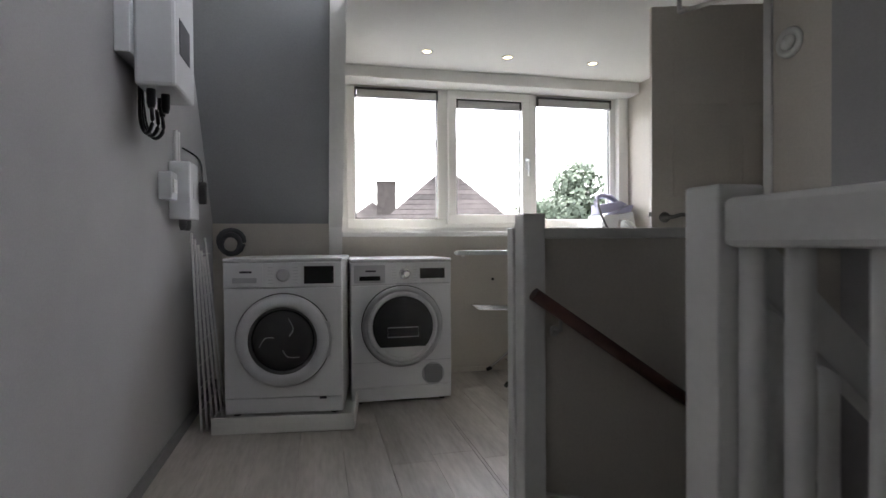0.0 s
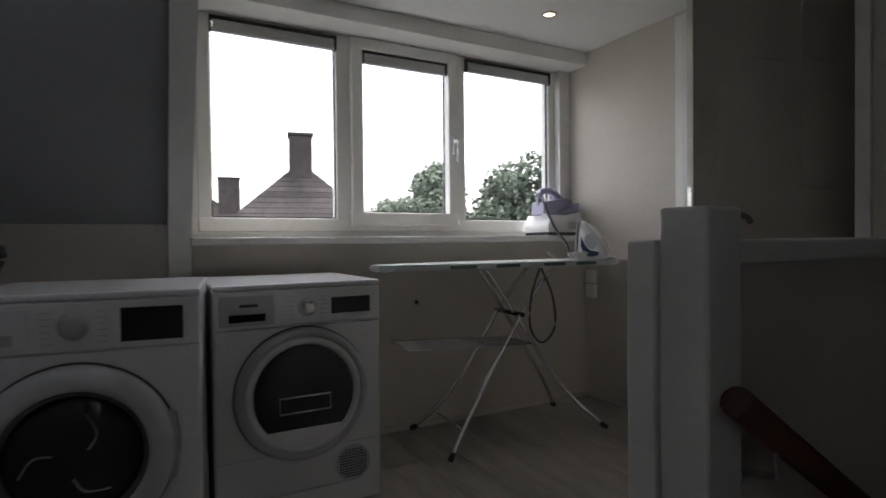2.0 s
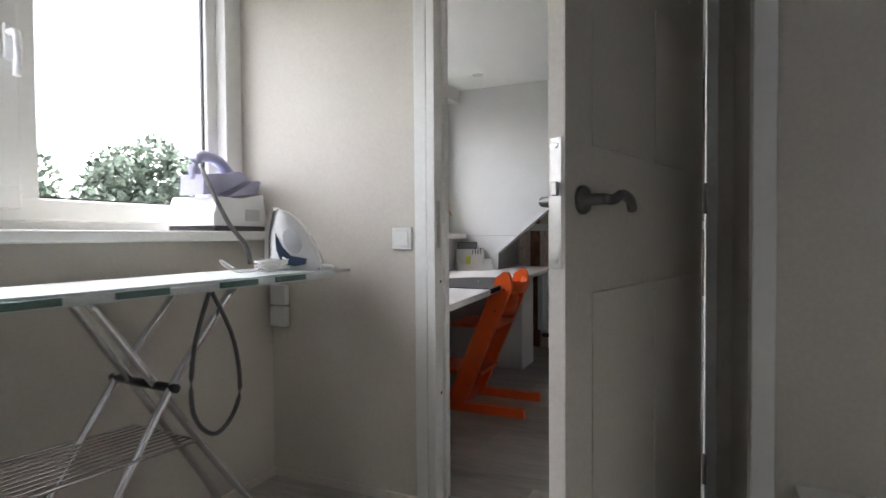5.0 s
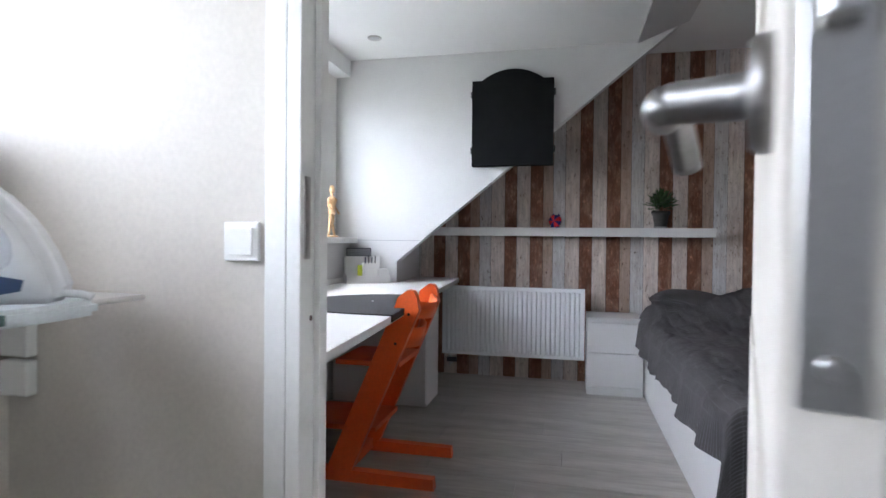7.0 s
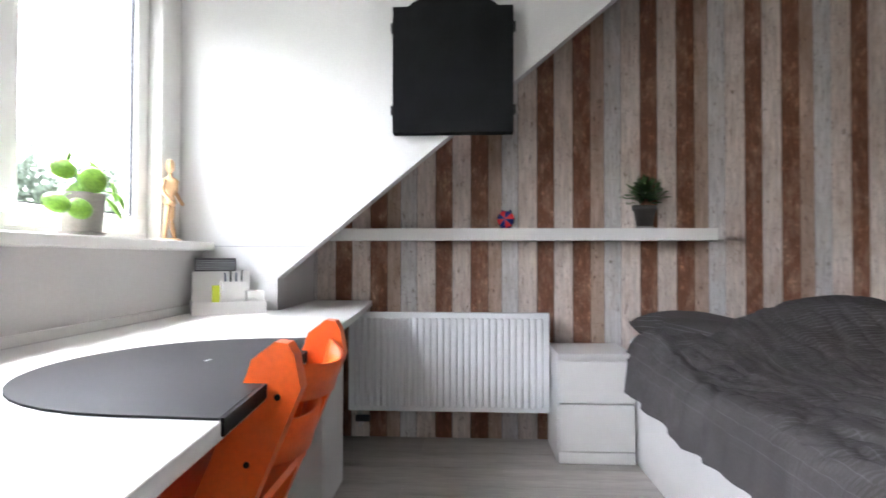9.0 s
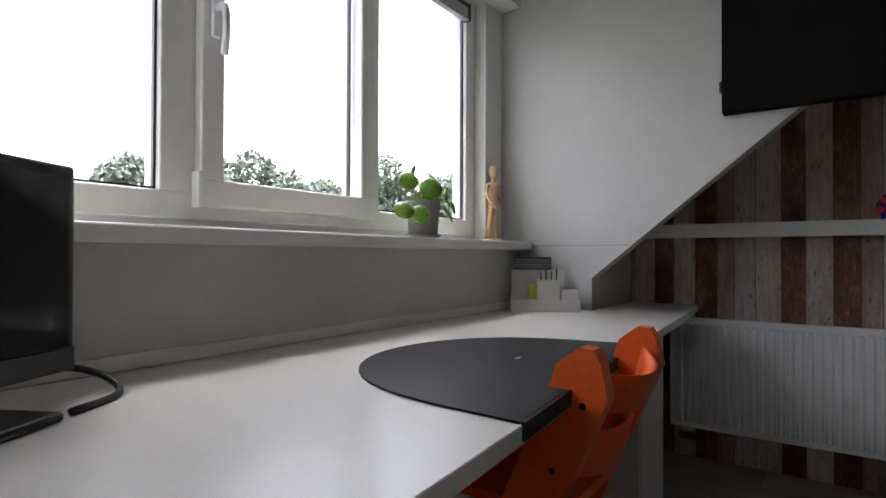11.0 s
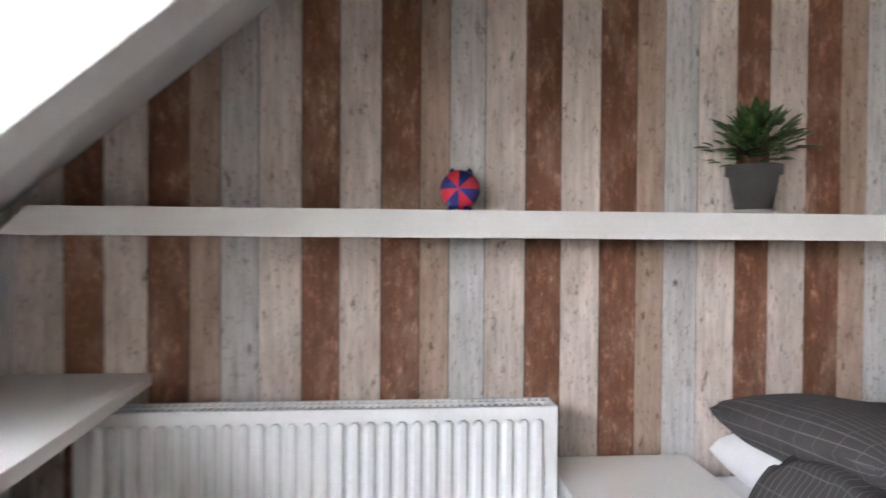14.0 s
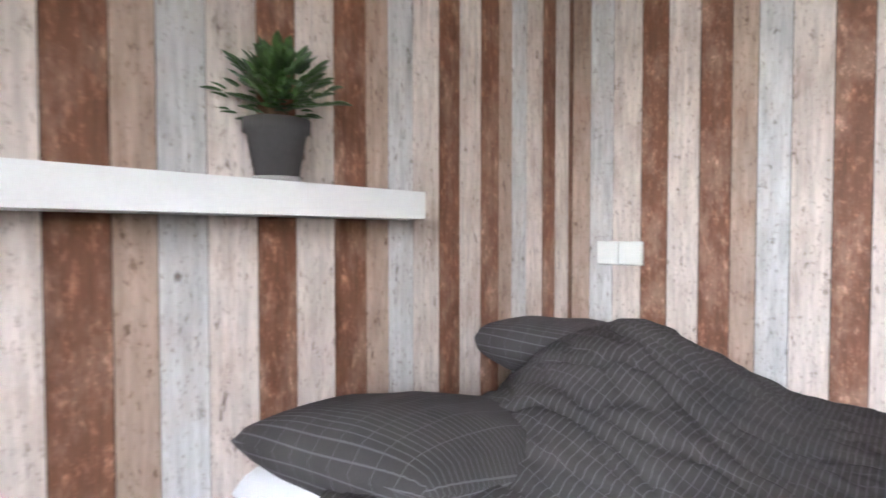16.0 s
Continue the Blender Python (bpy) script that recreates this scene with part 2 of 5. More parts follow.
# ---- mesh helpers ----
def box(bm, x0, y0, z0, x1, y1, z1, bevel=0.0, seg=2):
    vs = [bm.verts.new((x, y, z)) for x in (x0, x1) for y in (y0, y1) for z in (z0, z1)]
    fs = [bm.faces.new([vs[i] for i in q]) for q in ((0, 1, 3, 2), (4, 6, 7, 5), (0, 4, 5, 1), (2, 3, 7, 6), (0, 2, 6, 4), (1, 5, 7, 3))]
    if bevel:
        es = list({e for f in fs for e in f.edges})
        bmesh.ops.bevel(bm, geom=es, offset=bevel, segments=seg, profile=0.5, affect="EDGES", clamp_overlap=True)
    return bm


def prism(bm, pts, axis, a, b):
    """A polygon in the plane across axis, drawn out from a to b. pts are in the two other axes, in order."""
    def at(p, d):
        return {"x": (d, p[0], p[1]), "y": (p[0], d, p[1]), "z": (p[0], p[1], d)}[axis]
    lo, hi = [bm.verts.new(at(p, a)) for p in pts], [bm.verts.new(at(p, b)) for p in pts]
    bm.faces.new(lo), bm.faces.new(hi[::-1])
    for i in range(len(pts)):
        j = (i + 1) % len(pts)
        bm.faces.new((lo[i], hi[i], hi[j], lo[j]))
    bmesh.ops.recalc_face_normals(bm, faces=bm.faces[:])
    return bm


def tube(bm, pts, r, seg=8, closed=False, r_end=None):
    """A round bar along a line of points."""
    pts = [Vector(p) for p in pts]
    rings, n = [], len(pts)
    up = Vector((0, 0, 1))
    for i, p in enumerate(pts):
        d = (pts[(i + 1) % n] - pts[i - 1]) if closed else (pts[min(i + 1, n - 1)] - pts[max(i - 1, 0)])
        d.normalize()
        s = d.cross(up)
        if s.length < 0.05:
            s = d.cross(Vector((1, 0, 0)))
        s.normalize()
        u = s.cross(d)
        rr = r if r_end is None else r + (r_end - r) * i / (n - 1)
        rings.append([bm.verts.new(p + rr * (math.cos(a) * s + math.sin(a) * u)) for a in (2 * math.pi * k / seg for k in range(seg))])
    for i in range(n if closed else n - 1):
        a, b = rings[i], rings[(i + 1) % n]
        for k in range(seg):
            f = bm.faces.new((a[k], a[(k + 1) % seg], b[(k + 1) % seg], b[k]))
            f.smooth = True
    if not closed:
        bm.faces.new(rings[0][::-1]), bm.faces.new(rings[-1])
    return bm


def lathe(bm, profile, centre=(0, 0, 0), axis="z", seg=32):
    """A turned shape: profile of (radius, height) round an axis."""
    c = Vector(centre)
    rings = []
    for r, h in profile:
        ring = []
        for k in range(seg):
            a = 2 * math.pi * k / seg
            u, v = r * math.cos(a), r * math.sin(a)
            ring.append(bm.verts.new(c + Vector({"z": (u, v, h), "y": (u, -h, v), "x": (h, u, v)}[axis])))
        rings.append(ring)
    for a, b in zip(rings, rings[1:]):
        for k in range(seg):
            f = bm.faces.new((a[k], a[(k + 1) % seg], b[(k + 1) % seg], b[k]))
            f.smooth = True
    if profile[0][0] > 0.0005:
        bm.faces.new(rings[0][::-1])
    if profile[-1][0] > 0.0005:
        bm.faces.new(rings[-1])
    bmesh.ops.recalc_face_normals(bm, faces=bm.faces[:])
    return bm


def curve_pts(ctrl, n=24, closed=False):
    """Points on a smooth line through the control points."""
    c = [Vector(p) for p in ctrl]
    out, m = [], len(c)
    for i in range(m if closed else m - 1):
        p0 = c[i - 1] if closed or i else c[0]
        p1, p2 = c[i], c[(i + 1) % m]
        p3 = c[(i + 2) % m] if closed else c[min(i + 2, m - 1)]
        k = max(2, n // m)
        for j in range(k):
            t = j / k
            out.append(0.5 * ((2 * p1) + (p2 - p0) * t + (2 * p0 - 5 * p1 + 4 * p2 - p3) * t * t + (3 * p1 - p0 - 3 * p2 + p3) * t ** 3))
    if not closed:
        out.append(c[-1])
    return out


def part(name, bm, mat, parent=None, label="", smooth=False):
    """Links a bmesh as one mesh object under a thing or a part."""
    me = bpy.data.meshes.new(name)
    bm.normal_update()
    bm.to_mesh(me)
    bm.free()
    me.materials.append(mat)
    if smooth:
        me.polygons.foreach_set("use_smooth", [True] * len(me.polygons))
    ob = new(name, me)
    ob.parent = parent
    if label:
        ob["label"] = label
    return ob


def B(*a, **k):
    return box(bmesh.new(), *a, **k)


def T(*a, **k):
    return tube(bmesh.new(), *a, **k)


def L(*a, **k):
    return lathe(bmesh.new(), *a, **k)


def P(*a, **k):
    return prism(bmesh.new(), *a, **k)


def thing(name, m, label, category, group=""):
    e = new(name)
    e.empty_display_size = 0.1
    e.matrix_world = m
    return tagged(e, label, category, group)


def structure(name, bm, mat, label="", category="wall"):
    return tagged(part(name, bm, mat), label, category, kind="structure")

# ---- structure: laundry landing ----
def wall_with_hole(bm, axis, a, b, u0, u1, z0, z1, hu0, hu1, hz0, hz1):
    """A wall across axis from a to b, with one opening through it."""
    for p0, p1, q0, q1 in ((u0, hu0, z0, z1), (hu1, u1, z0, z1), (hu0, hu1, z0, hz0), (hu0, hu1, hz1, z1)):
        if p1 - p0 > 1e-4 and q1 - q0 > 1e-4:
            if axis == "x":
                box(bm, a, p0, q0, b, p1, q1)
            else:
                box(bm, p0, a, q0, p1, b, q1)
    return bm


structure("floor_base", box(B(-0.9, -1.6, -0.06, 0.56, 4.0, -0.014), 0.56, 1.64, -0.06, 5.45, 4.1, -0.014), SEAM, "dark underlay below the laminate floor", "floor")
box_south = B(2.34, 0.4, -0.06, 5.45, 1.64, -0.015)
structure("floor_base_bedroom", box_south, SEAM, "dark underlay below the bedroom floor", "floor")
structure("wall_west", B(-0.92, -1.6, -0.06, -0.80, 4.0, 2.5), SHADEWALL, "greyish white painted plaster wall of the laundry landing, darkened for shade")
structure("wall_south", B(-0.92, -1.72, -2.7, 2.34, -1.6, 2.5), SHADEWALL, "plain white wall behind the landing")
structure("wall_knee_laundry", B(-0.80, 3.70, 0, 0.0, 3.82, 1.09), BOARD, "low cream knee wall behind the washing machine")
structure("ceiling_slope_laundry", P([(3.72, 1.045), (2.86, 2.42), (2.92, 2.47), (3.80, 1.05)], "x", -0.80, -0.02), SLOPE, "grey-white sloping roof boarding, darkened for shade", "ceiling")
structure("wall_dormer_cheek_laundry", P([(3.92, 0.98), (3.92, 2.18), (3.0, 2.18), (3.74, 0.98)], "x", -0.02, 0.03), BOARD, "white cheek of the dormer beside the sloping roof")
structure("trim_dormer_slope", P([(3.735, 0.80), (3.695, 0.80), (3.655, 1.05), (2.82, 2.42), (2.92, 2.42), (3.735, 1.05)], "x", -0.055, 0.035), GLOSS, "white trim board along the sloping roof edge", "trim")
structure("ceiling_laundry", B(0.03, -1.6, 2.18, 2.34, 3.92, 2.28), CEIL, "white ceiling with downlights", "ceiling")
structure("ceiling_landing", B(-0.80, -1.6, 2.42, 0.03, 2.95, 2.52), SLOPE, "grey-white boarded ceiling over the landing, darkened for shade", "ceiling")
structure("wall_dormer_laundry", B(0.0, 3.71, 0, 2.34, 3.80, 0.985), BOARD, "cream boarded wall below the dormer window")
structure("wall_dormer_back", wall_with_hole(bmesh.new(), "y", 3.92, 4.0, -0.02, 2.40, 0.95, 2.3, 0.09, 2.25, 1.07, 2.12), GLOSS, "white dormer front wall round the window")
structure("trim_lintel_laundry", B(0.03, 3.70, 2.095, 2.336, 3.92, 2.178, bevel=0.004), GLOSS, "white boxed lintel over the dormer window", "trim")
structure("trim_pilaster_laundry", B(2.25, 3.86, 1.02, 2.336, 3.918, 2.094, bevel=0.003), GLOSS, "white corner board beside the window", "trim")
structure("window_sill_laundry", B(0.03, 3.63, 0.985, 2.337, 3.918, 1.02, bevel=0.006), GLOSS, "white painted window sill", "window sill")
structure("partition_wall", wall_with_hole(bmesh.new(), "x", 2.34, 2.44, 1.64, 4.1, 0, 2.4, 2.045, 2.985, 0, 2.16), BOARD, "cream partition wall between laundry and bedroom")
structure("wall_landing_corner", B(1.89, 1.64, -2.7, 2.34, 2.005, 2.18), BOARD, "cream boarded wall corner beside the door")
structure("wall_stair_east", B(1.86, -1.6, -2.7, 2.34, 1.64, 2.18), SHADEWALL, "cream wall along the stairwell")
structure("wall_stair_north", B(0.605, 1.60, -2.7, 1.86, 1.695, 0.955), BOARD, "cream boarded stairwell wall, half height above the landing")
structure("trim_stair_cap", B(0.605, 1.585, 0.956, 1.885, 1.699, 0.993, bevel=0.004), GLOSS, "white cap board on the stairwell half wall", "trim")
structure("trim_stair_string", P([(0.56, -0.02), (0.56, 0.10), (0.75, 0.06), (1.86, -0.95), (1.86, -1.15)], "y", 1.575, 1.599), GLOSS, "white stair string board", "trim")
structure("wall_stair_west", B(0.48, -1.6, -2.7, 0.56, 1.60, -0.061), BOARD, "cream shaft wall under the landing edge")
structure("floor_lower", B(0.56, -1.6, -2.76, 1.9, 1.6, -2.7), CARPET, "grey floor at the foot of the stairs", "floor")
structure("boxing_stair_head", B(1.30, 1.702, 0, 1.889, 1.92, 0.47, bevel=0.006), GLOSS, "low white boxing over the stair head", "boxing")
structure("baseboard_west", B(-0.80, -1.6, 0, -0.787, 3.70, 0.055), material("grey_skirting", (0.20, 0.20, 0.20), 0.5), "low grey skirting along the landing wall", "baseboard")
structure("baseboard_laundry", box(B(0.66, 3.698, 0, 2.34, 3.709, 0.03), 2.328, 3.04, 0, 2.339, 3.697, 0.03), BOARD, "thin skirting strip under the boarded wall", "baseboard")

# stairs
stairs = thing("staircase", pose(0.56, 0.76, 0), "steep grey carpeted stairs going down from the landing", "staircase")
for i in range(6):
    part("tread", B(0.02 + 0.2 * i, 0.0, -0.19 * (i + 1) - 0.03, 0.26 + 0.2 * i, 0.815, -0.19 * (i + 1), bevel=0.006), CARPET, stairs)
    part("riser", B(0.02 + 0.2 * i, 0.0, -0.19 * (i + 1), 0.035 + 0.2 * i, 0.815, -0.19 * i - 0.031), GLOSS, stairs)

# ---- structure: bedroom ----
XE = 5.35
SL = 0.829


def slope_z(y):
    return 0.857 + SL * (3.526 - y)


structure("wall_east", B(XE, 0.40, 0, XE + 0.12, 4.1, 2.45), SEAM, "bedroom wall papered as old vertical planks")
structure("wall_south_bedroom", B(2.44, 0.40, 0, XE, 0.52, 2.45), SEAM, "bedroom end wall papered as old vertical planks")
structure("wall_west_bedroom", B(2.36, 0.40, 0, 2.44, 1.64, 2.45), WALL, "white bedroom wall beside the bed")
structure("wall_knee_bedroom", B(4.86, 3.526, 0, XE - 0.004, 3.62, 1.15), WALL, "low white knee wall under the sloping roof")
structure("wall_dormer_cheek_bedroom", P([(4.0, 0), (4.0, 2.3), (1.78, 2.3), (3.526, slope_z(3.526)), (3.526, 0)], "x", 4.78, 4.86), WALL, "white dormer cheek wall with a sloping lower edge")
RISE = 0.24
sb = bmesh.new()
sv = [[sb.verts.new((x, y, slope_z(y) + dz + up)) for y in (3.62, 1.55)] for x, dz in ((4.86, 0.0), (XE - 0.004, RISE)) for up in (0.0, 0.08)]
for q in ((sv[0][0], sv[0][1], sv[2][1], sv[2][0]), (sv[1][0], sv[3][0], sv[3][1], sv[1][1]), (sv[0][0], sv[1][0], sv[1][1], sv[0][1]), (sv[2][0], sv[2][1], sv[3][1], sv[3][0]), (sv[0][0], sv[2][0], sv[3][0], sv[1][0]), (sv[0][1], sv[1][1], sv[3][1], sv[2][1])):
    sb.faces.new(q)
bmesh.ops.recalc_face_normals(sb, faces=sb.faces[:])
structure("ceiling_slope_bedroom", sb, WALL, "white sloping ceiling strip under the roof", "ceiling")
structure("ceiling_bedroom", B(2.36, 0.40, 2.31, XE, 2.06, 2.40), CEIL, "white flat bedroom ceiling", "ceiling")
structure("ceiling_dormer", box(B(2.44, 2.06, 2.20, 4.78, 4.0, 2.28), 2.44, 2.03, 2.20, 4.78, 2.06, 2.40), CEIL, "white dormer ceiling", "ceiling")
structure("ceiling_slope_edge", P([(2.03, 2.19), (1.74, 2.305), (1.74, 2.33), (2.06, 2.33)], "x", 2.44, 4.785), WALL, "white edge where the dormer meets the ceiling", "ceiling")
structure("wall_dormer_bedroom", B(2.44, 3.86, 0, 4.78, 3.95, 0.975), WALL, "white wall below the bedroom window")
structure("wall_dormer_bedroom_back", wall_with_hole(bmesh.new(), "y", 4.02, 4.1, 2.40, 4.86, 0.95, 2.3, 2.50, 4.62, 1.05, 2.10), GLOSS, "white dormer front wall round the bedroom window")
structure("trim_lintel_bedroom", B(2.445, 3.86, 2.09, 4.777, 4.018, 2.198, bevel=0.004), GLOSS, "white boxed lintel over the bedroom window", "trim")
structure("trim_pilaster_bedroom", B(4.63, 3.96, 1.015, 4.777, 4.018, 2.088, bevel=0.003), GLOSS, "white board beside the bedroom window", "trim")
structure("window_sill_bedroom", B(2.445, 3.80, 0.975, 4.775, 4.018, 1.012, bevel=0.006), GLOSS, "white painted bedroom window sill", "window sill")
structure("trim_cheek_joint", B(4.7775, 3.365, 0.994, 4.7799, 3.80, 0.9975), SLOPE, "thin joint line across the white dormer cheek", "trim")
structure("trim_corner_landing", B(1.876, 1.955, 0, 1.8895, 2.0, 2.178, bevel=0.003), GLOSS, "white corner board beside the door", "trim")
structure("trim_desk_strip", B(2.445, 3.845, 0.722, 4.777, 3.859, 0.75), GLOSS, "thin white strip along the back of the desk", "trim")


def window(name, x, y, z0, z1, panes, label, handle_side):
    """A three-light plastic window; panes: x0, x1 of each light, the middle one opening."""
    w = tagged(new(name), label, "window", kind="structure")
    w.location = (x, y, 0)
    xs = [panes[0][0] - 0.06, panes[-1][1] + 0.06]
    f = bmesh.new()
    box(f, xs[0], -0.02, z0 - 0.07, xs[1], 0.06, z0, bevel=0.006)
    box(f, xs[0], -0.02, z1, xs[1], 0.06, z1 + 0.05, bevel=0.006)
    edges = [xs[0], panes[0][0]], [panes[0][1], panes[1][0]], [panes[1][1], panes[2][0]], [panes[2][1], xs[1]]
    for a, b in edges:
        box(f, a, -0.018, z0 - 0.004, b, 0.058, z1 + 0.004, bevel=0.005)
    part("window_frame", f, UPVC, w)
    a, b = panes[1]
    s = bmesh.new()
    for q in ((a - 0.05, z0 - 0.035, b + 0.05, z0 + 0.035), (a - 0.05, z1 - 0.055, b + 0.05, z1 + 0.005)):
        box(s, q[0], -0.055, q[1], q[2], -0.021, q[3], bevel=0.006)
    for q in ((a - 0.05, a + 0.015), (b - 0.015, b + 0.05)):
        box(s, q[0], -0.054, z0 + 0.03, q[1], -0.021, z1 - 0.05, bevel=0.006)
    sash = part("window_sash", s, UPVC, w)
    hx = b + 0.018 if handle_side > 0 else a - 0.018
    h = bmesh.new()
    box(h, hx - 0.012, -0.07, 1.50, hx + 0.012, -0.055, 1.60, bevel=0.004)
    tube(h, curve_pts([(hx, -0.068, 1.575), (hx, -0.10, 1.57), (hx, -0.108, 1.52), (hx, -0.10, 1.45)], 12), 0.010, 8)
    part("window_handle", h, ENAMEL, sash, "white lever handle")
    part("hinge", B(a - 0.062, -0.062, z0 - 0.04, a - 0.045, -0.03, z0 + 0.05, bevel=0.003), UPVC, sash)
    for i, (p, q) in enumerate(panes):
        g = part("pane", B(p - 0.003, 0.012, z0 - 0.003, q + 0.003, 0.02, z1 + 0.003), GLASS, w)
        g.visible_shadow = False
        bead = bmesh.new()
        yb = -0.024 if i != 1 else -0.030
        inz, inx = (0, 0) if i != 1 else (0.035, 0.015)
        za = z1 - (0.055 if i == 1 else 0)
        for u0, u1, v0, v1 in ((p + inx, q - inx, z0 + inz, z0 + inz + 0.007), (p + inx, p + inx + 0.007, z0 + inz, za), (q - inx - 0.007, q - inx, z0 + inz, za)):
            box(bead, u0, 0.0, v0, u1, 0.011, v1)
        part("gasket", bead, BLACK, w, "thin black rubber gasket")
    return w


def blind(x0, x1, y, z, dark_ends=True):
    """A raised pleated blind at the head of a light."""
    b = thing("pleated_blind", pose((x0 + x1) / 2, y, z), "raised grey pleated blind at the head of the window", "blind", "window blinds")
    w = (x1 - x0) / 2
    part("head_rail", B(-w, -0.035, -0.016, w, -0.004, 0.0, bevel=0.002), BLACK, b, "dark head rail")
    for i in range(4):
        part("pleat", P([(-0.030, -0.018 - 0.010 * i), (-0.006, -0.018 - 0.010 * i), (-0.004, -0.023 - 0.010 * i), (-0.006, -0.027 - 0.010 * i), (-0.030, -0.027 - 0.010 * i), (-0.033, -0.023 - 0.010 * i)], "x", -w + 0.01, w - 0.01), BLIND, b)
    part("bottom_rail", B(-w, -0.033, -0.072, w, -0.004, -0.058, bevel=0.002), SILVER, b)
    for sx in (-1, 1):
        part("end_cap", B(sx * w - 0.006, -0.037, -0.074, sx * w + 0.006, -0.002, 0.002, bevel=0.002), BLACK, b)
    return b


window("window_1", 0, 3.93, 1.119, 2.085, [(0.142, 0.762), (0.887, 1.445), (1.56, 2.20)], "white three-light plastic dormer window in the laundry", 1)
window("window_2", 0, 4.03, 1.108, 2.06, [(2.57, 3.20), (3.335, 3.87), (3.98, 4.55)], "white three-light plastic dormer window in the bedroom", -1)
blind(0.147, 0.757, 3.925, 2.08), blind(1.565, 2.195, 3.925, 2.08)
blind(2.575, 3.195, 4.025, 2.055), blind(3.985, 4.545, 4.025, 2.055)
mid_blind = blind(0.91, 1.422, 3.925, 2.035)

# door frame and door
frame_thing = tagged(new("door_frame"), "white painted door frame of the bedroom doorway", "door frame", kind="structure")
part("jamb", B(2.325, 2.953, 0, 2.455, 2.985, 2.13, bevel=0.003), GLOSS, frame_thing)
part("jamb", B(2.325, 2.045, 0, 2.455, 2.077, 2.13, bevel=0.003), GLOSS, frame_thing)
part("head", B(2.325, 2.045, 2.13, 2.455, 2.985, 2.16, bevel=0.003), GLOSS, frame_thing)
for y0, y1 in ((2.986, 3.035),):
    part("architrave", B(2.326, y0, 0, 2.339, y1, 2.16, bevel=0.003), GLOSS, frame_thing)
    part("architrave", B(2.441, y0, 0, 2.454, y1, 2.16, bevel=0.003), GLOSS, frame_thing)
part("door_stop", B(2.385, 2.938, 0, 2.40, 2.952, 2.13, bevel=0.002), GLOSS, frame_thing)
part("strike_plate", B(2.34, 2.9495, 0.955, 2.362, 2.9525, 1.125), STEEL, frame_thing, "steel strike plate")
for z in (0.83, 0.42):
    part("hole", L([(0.006, 0.0), (0.006, 0.001)], (2.37, 2.9515, z), "y", 12), DARKWOOD, frame_thing)
structure("threshold", B(2.34, 2.077, -0.002, 2.44, 2.953, 0.008, bevel=0.003), SILVER, "low grey threshold strip in the doorway", "threshold")

DOOR_A = 180 - 16.3
door = tagged(new("door_1"), "cream panelled bedroom door standing open into the laundry", "door", kind="structure")
door.matrix_world = pose(2.325, 2.082, 0.008, 0, 0, DOOR_A)
leaf = bmesh.new()
DW, DH = 0.845, 2.115
box(leaf, 0, -0.038, 0, DW, -0.004, DH, bevel=0.002)
for px0, px1, pz0, pz1 in ((0.13, 0.40, 0.20, 0.88), (0.47, 0.74, 0.20, 0.88), (0.13, 0.40, 1.16, 1.52), (0.47, 0.74, 1.16, 1.52), (0.13, 0.40, 1.62, 1.98), (0.47, 0.74, 1.62, 1.98)):
    for yy in (-0.004, -0.038):
        s = 1 if yy > -0.02 else -1
        box(leaf, px0, min(yy, yy + s * 0.003), pz0, px1, max(yy, yy + s * 0.003), pz1, bevel=0.0028)
part("leaf", leaf, BOARD, door)
part("latch_plate", B(DW, -0.032, 0.93, DW + 0.002, -0.010, 1.165, bevel=0.001), STEEL, door, "steel latch plate")
part("latch", B(DW + 0.002, -0.027, 1.06, DW + 0.012, -0.015, 1.085, bevel=0.002), STEEL, door)
for zz in (0.945, 1.15):
    part("screw", L([(0.005, 0), (0.004, 0.0015)], (DW + 0.002, -0.021, zz), "x", 10), STEEL, door)
for s in (1, -1):
    y = -0.004 if s > 0 else -0.038
    k = L([(0.027, 0), (0.027, 0.006), (0.024, 0.010), (0.011, 0.011), (0.010, 0.045)], (DW - 0.062, y, 1.055), "y", 24)
    if s > 0:
        k.free()
        k = bmesh.new()
        lathe(k, [(0.027, 0), (0.027, -0.006), (0.024, -0.010), (0.011, -0.011), (0.010, -0.045)], (DW - 0.062, y, 1.055), "y", 24)
    tube(k, curve_pts([(DW - 0.062, y + s * 0.046, 1.055), (DW - 0.09, y + s * 0.05, 1.055), (DW - 0.13, y + s * 0.05, 1.066), (DW - 0.17, y + s * 0.049, 1.058), (DW - 0.19, y + s * 0.046, 1.04)], 24), 0.010, 10)
    part("door_handle", k, HANDLE, door, "brushed steel lever handle", smooth=True)
for z in (0.25, 1.05, 1.9):
    part("hinge", T([(0.0, 0.004, z), (0.0, 0.004, z + 0.09)], 0.007, 8), STEEL, door)


# ---- floor boards ----
def floor_boards(parent, x0, x1, y0, y1, seed, cut=None):
    """Laminate boards laid lengthwise to the window wall, staggered."""
    rng = random.Random(seed)
    w, ln = 0.192, 1.285
    x = x0
    while x < x1 - 0.01:
        xe = min(x + w, x1)
        y = y0 - rng.random() * ln
        while y < y1:
            ya, yb = max(y, y0), min(y + ln, y1)
            if cut and xe > cut[0]:
                ya = max(ya, cut[1])
            if yb - ya > 0.03:
                part("floor_board", B(x + 0.0006, ya + 0.0006, -0.014, xe - 0.0006, yb - 0.0006, 0.0, bevel=0.0008, seg=1), LAMINATE, parent)
            y += ln
        x = xe


